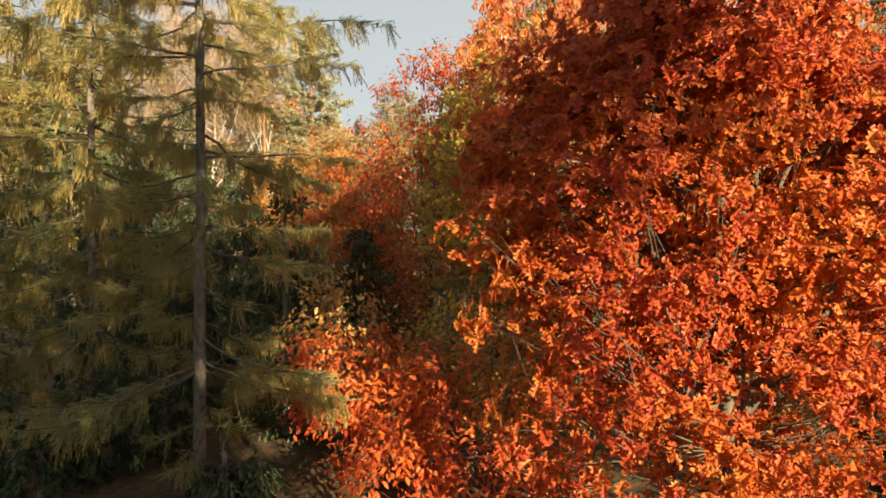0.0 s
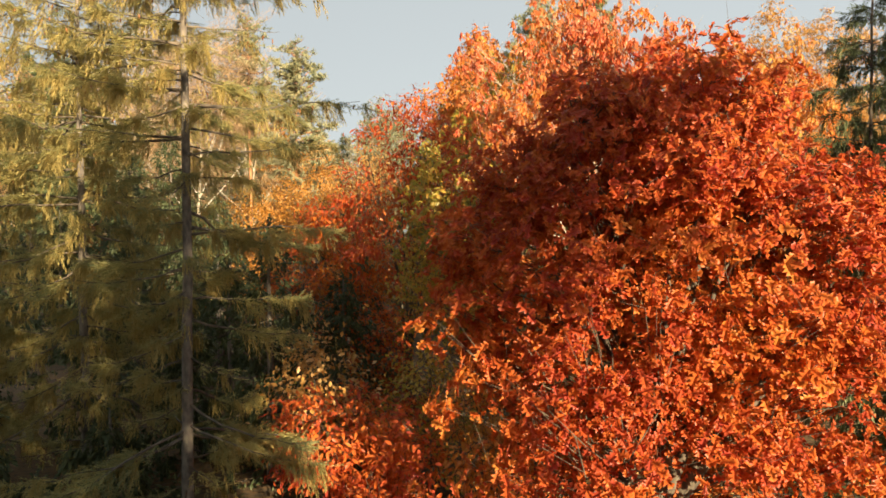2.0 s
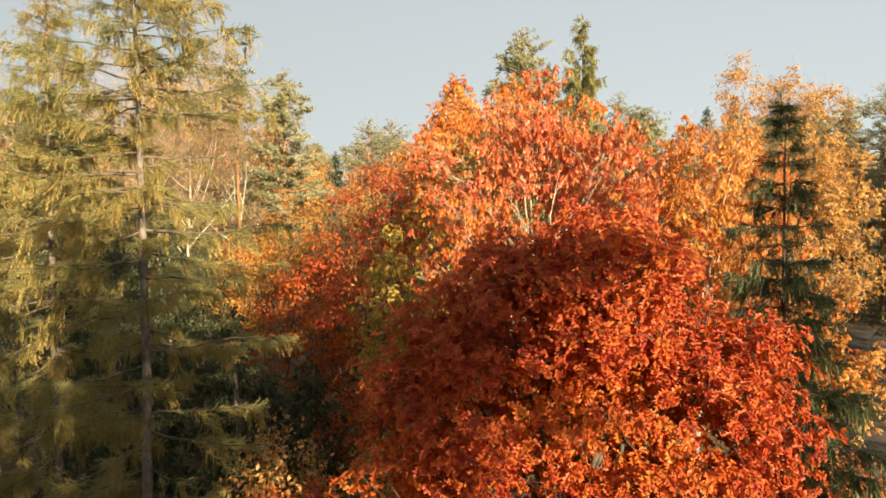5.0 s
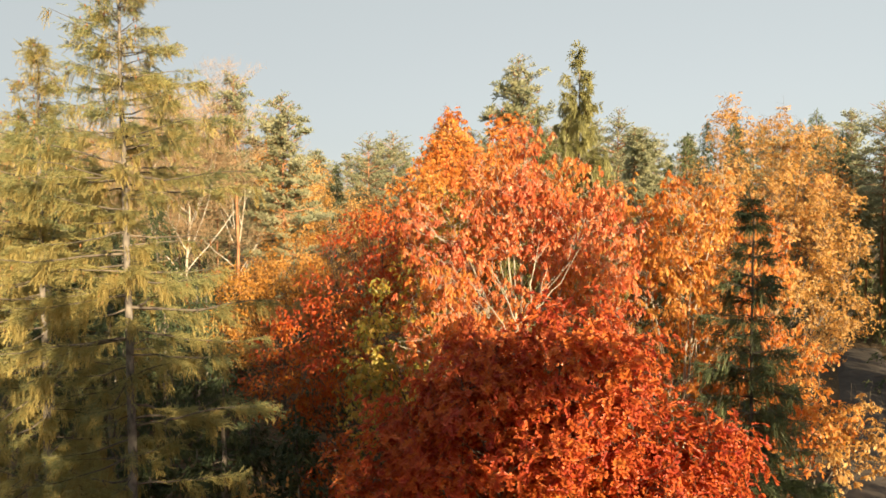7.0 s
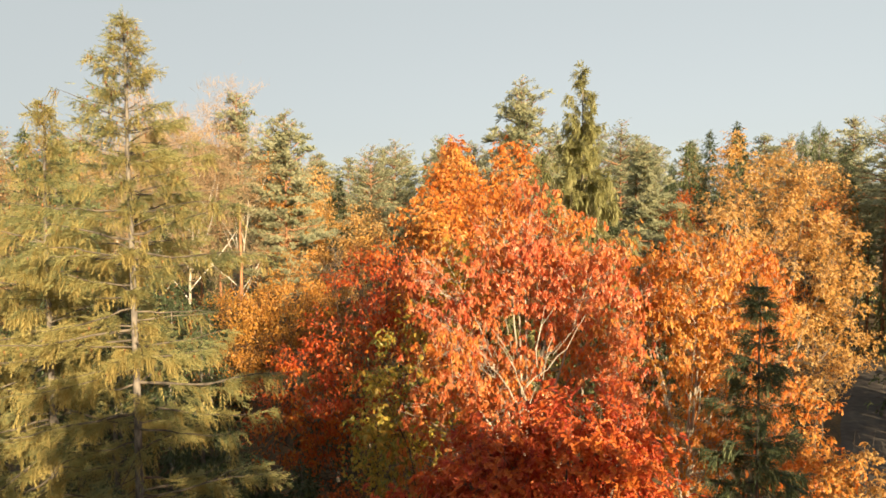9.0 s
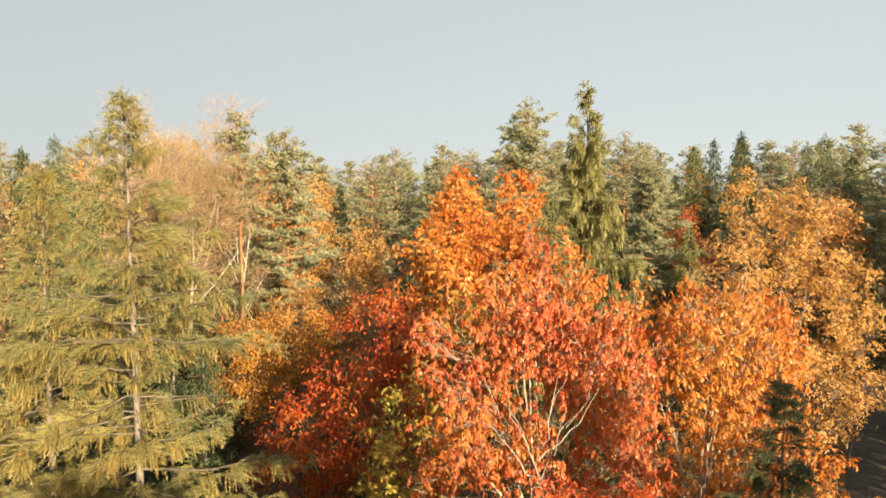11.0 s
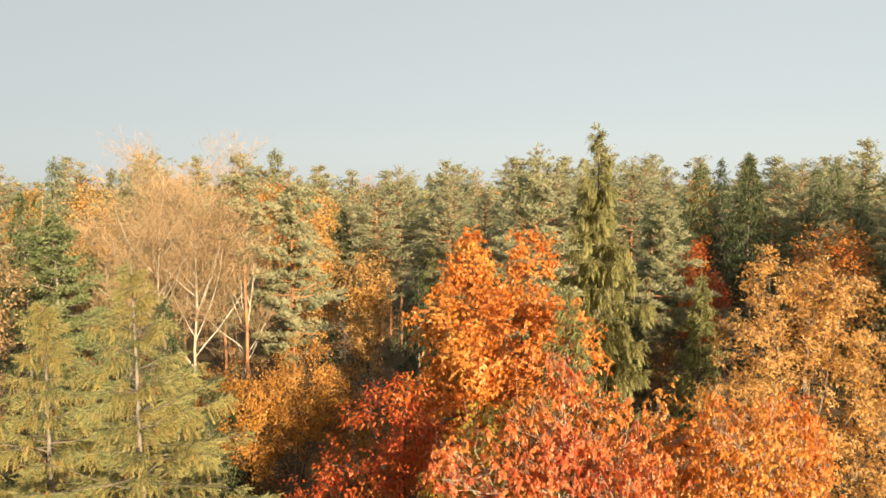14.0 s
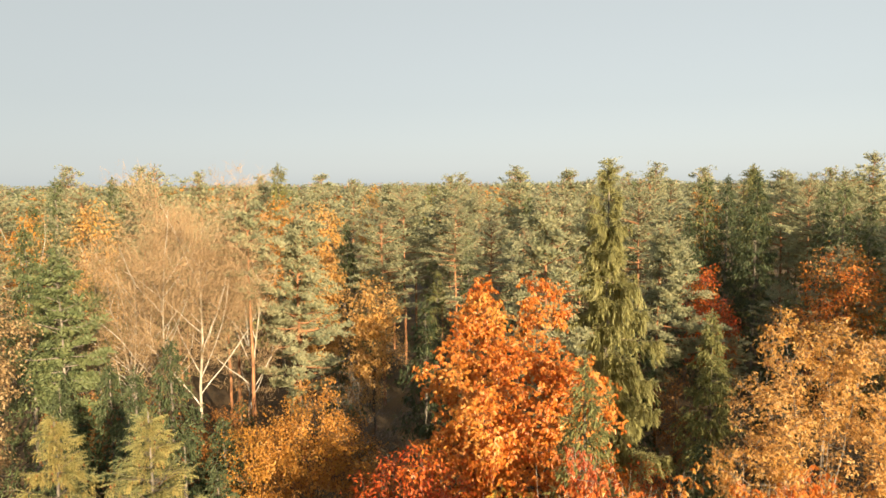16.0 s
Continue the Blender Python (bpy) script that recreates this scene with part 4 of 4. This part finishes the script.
# low growth between the near trees
for k, (bx, by, bh, bm_) in enumerate(((0.2, 18.5, 4.2, LIME), (2.6, 22, 6.0, ORANGE), (-1.6, 22.5, 5.0, CRIMSON), (6.5, 15.2, 4.0, YELLOW), (-3.0, 20.2, 3.0, LIME), (8.0, 25.0, 7.0, ORANGE), (12.6, 27, 7.5, YELLOW), (13.5, 18.0, 4.0, ORANGE), (3.2, 15.2, 5.4, YELLOW), (6.8, 14.6, 5.6, ORANGE), (1.4, 15.6, 4.2, ORANGE), (-2.8, 17.8, 5.2, YELLOW))):
    broadleaf("sapling", bx, by, "leafy autumn sapling between the oaks", [(0, 0, bh * 0.66, 1.5, 1.4, bh * 0.36), (0.4, 0, bh * 0.36, 1.6, 1.5, bh * 0.34)], bm_, 110, 20, 0.17, DIAMOND, 4, 160 + k, 0.4, 0.05,
              fork=0.5, group="saplings between the oaks", category="sapling", twigs=2)
# undergrowth of the near woods
for k, (bx, by, bh, bm_) in enumerate(((-18.4, 46.8, 11, RUST), (-14.2, 47.6, 10.5, RUST), (-23.4, 49, 11, RUST), (-16, 46.5, 8.5, RUST), (-12, 46, 8, RUST), (-21, 48, 9.5, RUST), (-26, 50, 10, RUST), (-3.6, 45, 7.5, BROWN), (20, 56, 9, RUST), (13.6, 43, 7, CRIMSON), (3.0, 43, 6, BROWN), (24, 45, 5, YELLOW))):
    broadleaf("shrub", bx, by, "russet autumn shrub under the tall trees", [(0, 0, bh * 0.62, 2.4, 2.2, bh * 0.36), (0.9, 0, bh * 0.36, 2.6, 2.2, bh * 0.34)], bm_, 210, 28, 0.15, DIAMOND, 4, 100 + k, 0.5, 0.08,
              fork=0.8, group="shrubs of the near woods", category="shrub", twigs=1)
# some are added in shade-darkened needles to fill gaps that lie in shade
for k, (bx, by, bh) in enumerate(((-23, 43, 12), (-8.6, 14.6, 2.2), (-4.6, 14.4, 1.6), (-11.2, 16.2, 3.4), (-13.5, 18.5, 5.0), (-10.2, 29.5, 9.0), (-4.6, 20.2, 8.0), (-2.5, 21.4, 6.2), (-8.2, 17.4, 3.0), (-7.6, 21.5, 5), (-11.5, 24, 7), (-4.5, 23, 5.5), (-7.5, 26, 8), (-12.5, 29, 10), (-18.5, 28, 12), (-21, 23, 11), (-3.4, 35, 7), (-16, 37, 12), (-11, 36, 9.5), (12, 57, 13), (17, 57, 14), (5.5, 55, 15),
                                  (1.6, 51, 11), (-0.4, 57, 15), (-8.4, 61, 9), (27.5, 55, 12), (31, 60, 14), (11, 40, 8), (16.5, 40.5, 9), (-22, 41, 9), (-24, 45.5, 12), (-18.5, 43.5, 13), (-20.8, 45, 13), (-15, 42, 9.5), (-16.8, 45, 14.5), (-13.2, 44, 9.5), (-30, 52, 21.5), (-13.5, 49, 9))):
    spruce("young_spruce", bx, by, "young dark spruce in the undergrowth, shade put into its needle colour", bh, 1.2 + bh * 0.11, 0.4, DARKSPRUCE if bh > 15 else SHADESPRUCE, 1000 if by > 40 else 1600, 130 + k, form=FEATHER_FAR, size=0.5 if by > 40 else 0.42, droop=0.5, group="young spruces", step=0.8, tassels=3, thick=0.08)

# ---- kinds for the forest behind ----
far_spec = [
    ("pine", [pine("pine", 0, 0, "forest pine with a grey-green crown", 22.0, 3.5, 8.0 + k, 1150, 60 + k, form=TUFT_FAR, size=0.4, peak=0.3 + 0.1 * k, group="pines of the forest") for k in range(3)]),
    ("far_pine", [pine("pine", 0, 0, "forest pine with a grey-green crown", 22.0, 3.5, 8.0 + k, 420, 160 + k, form=TUFT_FAR, size=0.68, peak=0.3 + 0.1 * k, group="pines of the forest") for k in range(2)]),
    ("far_spruce", [spruce("spruce", 0, 0, "tall dark green forest spruce", 22.0, 2.9, 2.0, m, 1300, 170 + k, form=FEATHER_FAR, size=0.62, tassels=2.2, blunt=0.4, thick=0.1, group="spruces of the forest", droop=0.5, step=0.95) for k, m in enumerate((OLIVE, DARKSPRUCE))]),
    ("spruce", [spruce("spruce", 0, 0, "tall dark green forest spruce", 22.0, 2.9, 2.0, m, 2200, 70 + k, form=FEATHER_FAR, size=0.46, tassels=2.6, blunt=0.4, thick=0.1, group="spruces of the forest", droop=0.5, step=0.95) for k, m in enumerate((OLIVE, DARKSPRUCE))]),
    ("leafy", [broadleaf("autumn_birch", 0, 0, "forest tree in russet and gold leaf", [(0, 0, 16.5, 2.4, 2.4, 4.5), (0, 0, 11.0, 3.0, 3.0, 5.5)], m, 220, 22, 0.26, DIAMOND, 4, 80 + k, 0.6, 0.13,
                         group="autumn trees of the forest", twigs=1) for k, m in enumerate((BROWN, YELLOW))]),
    ("bare", [bare_tree("bare_birch", 0, 0, "leafless grey-brown forest birch", 19.0, 2, 90, depth=2, leaves=1500, group="bare birches of the forest", size=0.24)]),
]
kinds = dict(far_spec)
rng = np.random.default_rng(99)
placed = [(o.location.x, o.location.y) for o in scene.objects if o.type == "EMPTY" and (o.location.x or o.location.y)]
used = {}


def plant(kind, x, y, height, nominal):
    if kind in ("pine", "spruce") and (y > 92 or y < 34):
        kind = "far_" + kind
    k = used.get(kind, 0); used[kind] = k + 1
    src = kinds[kind][k % len(kinds[kind])]
    s = height / nominal
    m = Matrix.LocRotScale((x, y, 0), Euler((0, 0, rng.uniform(0, 6.28))), (s * rng.uniform(0.88, 1.12), s * rng.uniform(0.88, 1.12), s))
    if k < len(kinds[kind]):
        src.matrix_basis = m
    else:
        copy_thing(src, m)
    placed.append((x, y))


def free(x, y, gap):
    return all((x - a) ** 2 + (y - b) ** 2 > gap * gap for a, b in placed)


# pines behind the camera whose high crowns shade the foreground
for k, (px, py) in enumerate(((12.2, -10.3), (28.5, -14.0))):
    pine("pine", px, py, "tall pine with a high crown behind the clearing", 20.2, 3.7, 13.9, 640, 180 + k, form=TUFT_FAR, size=0.55, group="pines of the forest")
pine("pine", 10.9, -12.6, "slim pine with a high crown behind the clearing", 17.0, 2.4, 11.6, 230, 186, form=TUFT_FAR, size=0.55, group="pines of the forest")
pine("pine", 13.5, -13.2, "slim pine with a high crown behind the clearing", 18.6, 2.4, 13.4, 200, 187, form=TUFT_FAR, size=0.55, group="pines of the forest")
# chosen places
for kind, x, y, h in (("spruce", 43.5, 94, 25.6), ("spruce", 37.5, 96, 24.6), ("spruce", 49.5, 108, 23.0), ("spruce", 33.0, 114, 22.0), ("spruce", -7.4, 84, 19.0), ("pine", -6.0, 101, 24.4), 
                      ("spruce", -43, 80, 25.3), ("pine", -38, 76, 24.5), ("pine", -50, 80, 25.0), ("pine", 50, 92, 25), ("pine", 56, 94, 25.5), ("pine", 62, 98, 25.5),
                      # trees beside and behind the camera that shade the foreground
                      ("spruce", 18.8, -5.0, 16.8), ("spruce", 9.1, -12.2, 16.8), ("spruce", 7.3, -13.1, 16.8), ("spruce", 5.6, -14.0, 16.6), ("spruce", 3.8, -14.9, 16.6), ("spruce", 2.0, -15.8, 16.6),
                      ("spruce", 10.1, -16.2, 17.3), ("spruce", 8.3, -17.1, 15.6), ("spruce", 6.5, -18.0, 17.3), ("spruce", 0.2, -17.5, 18), ("spruce", 11.9, -19.5, 17.6), ("spruce", 6.0, -22.0, 17.2), ("spruce", 2.0, -20.8, 16.8),
                      ("pine", 60, 42, 22), ("spruce", 63, 47, 22), ("pine", 57, 37, 22), ("spruce", 66, 52, 22), ("pine", 70, 58, 22),
                      ("spruce", -30, 62, 21), ("bare", -35, 66, 23), ("leafy", -41, 70, 22), ("bare", -27.5, 64, 23), ("leafy", -36, 74, 23),
                      ("far_spruce", 31, 26, 17), ("far_spruce", 34, 30, 18), ("far_spruce", 37.5, 33.5, 18), ("spruce", 38, 28, 20), ("spruce", 41, 32, 21), ("spruce", 44.5, 36, 21), ("spruce", 47.5, 40, 21), ("spruce", 40, 24, 21), ("spruce", 44, 28, 21), ("spruce", 47, 33, 21), ("spruce", 50, 37, 21), ("spruce", 34, 23, 17), ("pine", 44, 16, 22), ("spruce", 48, 24, 22), ("pine", 40, 6, 16), ("spruce", 36, 0, 15.5), ("pine", 52, 32, 22), ("spruce", 43, 11, 21),
                      ("spruce", -12, 6, 17), ("pine", -16, 1, 20), ("spruce", -11, -5, 19), ("spruce", -19, 10, 18), ("pine", -6, -11, 20), ("spruce", -2, -14, 20), ("pine", -22, -4, 21), 
                      ("pine", -14, -14, 21), ("spruce", -24, 4, 19), ("pine", -9, -20, 21)):
    plant(kind, x, y, h, 25.0 if kind == "bare" else 21.0 if kind == "leafy" else 22.0)
def hides(x, y):
    """Whether a tree here would stand before one of the bright trees farther back."""
    return any(y < b and abs(x - 1.2 - (a - 1.2) * y / b) < w for a, b, w in ((-5.4, 64.5, 4.2), (-11.1, 72, 4.0), (-16.2, 100, 4.6), (-18.9, 86, 4.4), (24.6, 63, 4.0), (38.6, 66, 5.5)))


def before_spruce(x, y):
    """Whether a tree here stands before one of the tall dark spruces."""
    return any(y < b and abs(x - 1.2 - (a - 1.2) * y / b) < w for a, b, w in ((37.3, 80, 3.4), (36.8, 87, 2.0), (28.8, 78, 2.4), (-10.4, 84, 1.6)))


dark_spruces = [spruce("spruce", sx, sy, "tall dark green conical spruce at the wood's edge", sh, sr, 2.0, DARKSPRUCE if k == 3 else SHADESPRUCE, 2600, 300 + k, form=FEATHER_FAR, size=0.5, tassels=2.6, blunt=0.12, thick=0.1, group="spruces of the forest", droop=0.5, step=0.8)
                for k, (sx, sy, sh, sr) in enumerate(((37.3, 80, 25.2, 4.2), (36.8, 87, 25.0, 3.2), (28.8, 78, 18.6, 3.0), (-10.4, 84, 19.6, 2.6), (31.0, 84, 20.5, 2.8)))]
placed += [(o.location.x, o.location.y) for o in dark_spruces]
tries = 0
count = 0
while count < 170 and tries < 9000:
    tries += 1
    y = rng.uniform(58, 132)
    x = rng.uniform(-0.72 * y - 10, 0.74 * y + 12)
    if abs(x - road_x(y)) < 6 and y < 66 or hides(x, y) or not free(x, y, 6.4):
        continue
    k = rng.choice(["pine", "spruce", "leafy", "bare"], p=[0.52, 0.33, 0.1, 0.05])
    if k == "leafy" and y < 95:
        k = "pine"
    low = 0.6 if before_spruce(x, y) else 1.0
    plant(str(k), x, y, low * (rng.uniform(14.5, 22.5) if y < 88 else rng.uniform(18.5, 24.0)) * (rng.uniform(0.65, 0.9) if k == "spruce" and rng.uniform() < 0.5 else 1), 22.0 if k in ("pine", "spruce") else 25.0 if k == "bare" else 21.0)
    count += 1
# the near side of the road where it bends away
for k in range(12):
    y = 67 + 3.4 * k
    plant("pine" if k % 3 == 0 else "spruce", road_x(y) - rng.uniform(1.0, 5.0), y, rng.uniform(15, 21), 22.0)
def in_lane(x, y):
    """The sunlit lane in front of the tree beside the road."""
    return abs((x - 38.6) * 0.891 + (y - 66) * 0.454) < 6 and 0 < (x - 38.6) * 0.454 - (y - 66) * 0.891 < 26


# the dense edge beyond the road
for k in range(110):
    y = rng.uniform(34, 100)
    x = road_x(y) + rng.uniform(6, 28)
    if free(x, y, 3.6) and not in_lane(x, y):
        plant("pine" if rng.uniform() < 0.6 else "spruce", x, y, rng.uniform(20, 24), 22.0)


for k in range(22):
    y = 44 + 1.9 * k
    x = road_x(y) + rng.uniform(3.6, 6.5)
    if not in_lane(x, y):
        plant("far_spruce", x, y, rng.uniform(9.0, 15.0), 22.0)


def far_woods():
    """The woods from 130 m to the horizon, all in one."""
    r = np.random.default_rng(7)
    for name, near, far, n, blades, w in (("woods", 130, 420, 1300, 64, 1.06), ("distant_woods", 420, 2600, 2600, 16, 2.0)):
        yy = np.sqrt(r.uniform(near ** 2, far ** 2, n))
        xx = r.uniform(-0.8, 0.8, n) * yy
        hh = r.uniform(18, 23.5, n)
        con = r.uniform(0, 1, n) < 0.25
        for mat, sel in ((PINE, r.uniform(0, 1, n) < 0.62), (DARKSPRUCE, None), (BROWN, None)):
            if sel is not None:
                first = sel
                idx = np.where(sel)[0]
            else:
                rest = np.where(~first)[0]
                idx = rest[: int(len(rest) * 0.75)] if mat is DARKSPRUCE else rest[int(len(rest) * 0.75):]
            m = len(idx) * blades
            t = np.repeat(idx, blades)
            u = r.uniform(0, 1, m) ** 0.8
            if mat is DARKSPRUCE:
                rad, z = 3.0 * (1 - u) * r.uniform(0.4, 1.05, m), hh[t] * (0.15 + 0.85 * u)
            else:
                rad, z = 3.2 * np.sqrt(np.clip(1 - (2 * u - 0.9) ** 2, 0.05, 1)) * r.uniform(0.3, 1.05, m), hh[t] * (0.48 + 0.52 * u)
            a = r.uniform(0, 6.283, m)
            p = np.stack([xx[t] + rad * np.cos(a), yy[t] + rad * np.sin(a), z], 1)
            out = np.stack([np.cos(a), np.sin(a), r.uniform(-0.5, 0.3, m)], 1)
            sp = Soup()
            sp.scatter(DIAMOND, p, frames_for(out + r.normal(size=(m, 3)) * 0.4, r.normal(size=(m, 3)) * 0.4 + [0, 0, 1]), r.uniform(1.0, 1.9, m) * w)
            ob = new(name, sp.mesh(name, mat))
            tagged(ob, "far mixed woods of pine, spruce and autumn trees", "woods", kind="stuff")


far_woods()
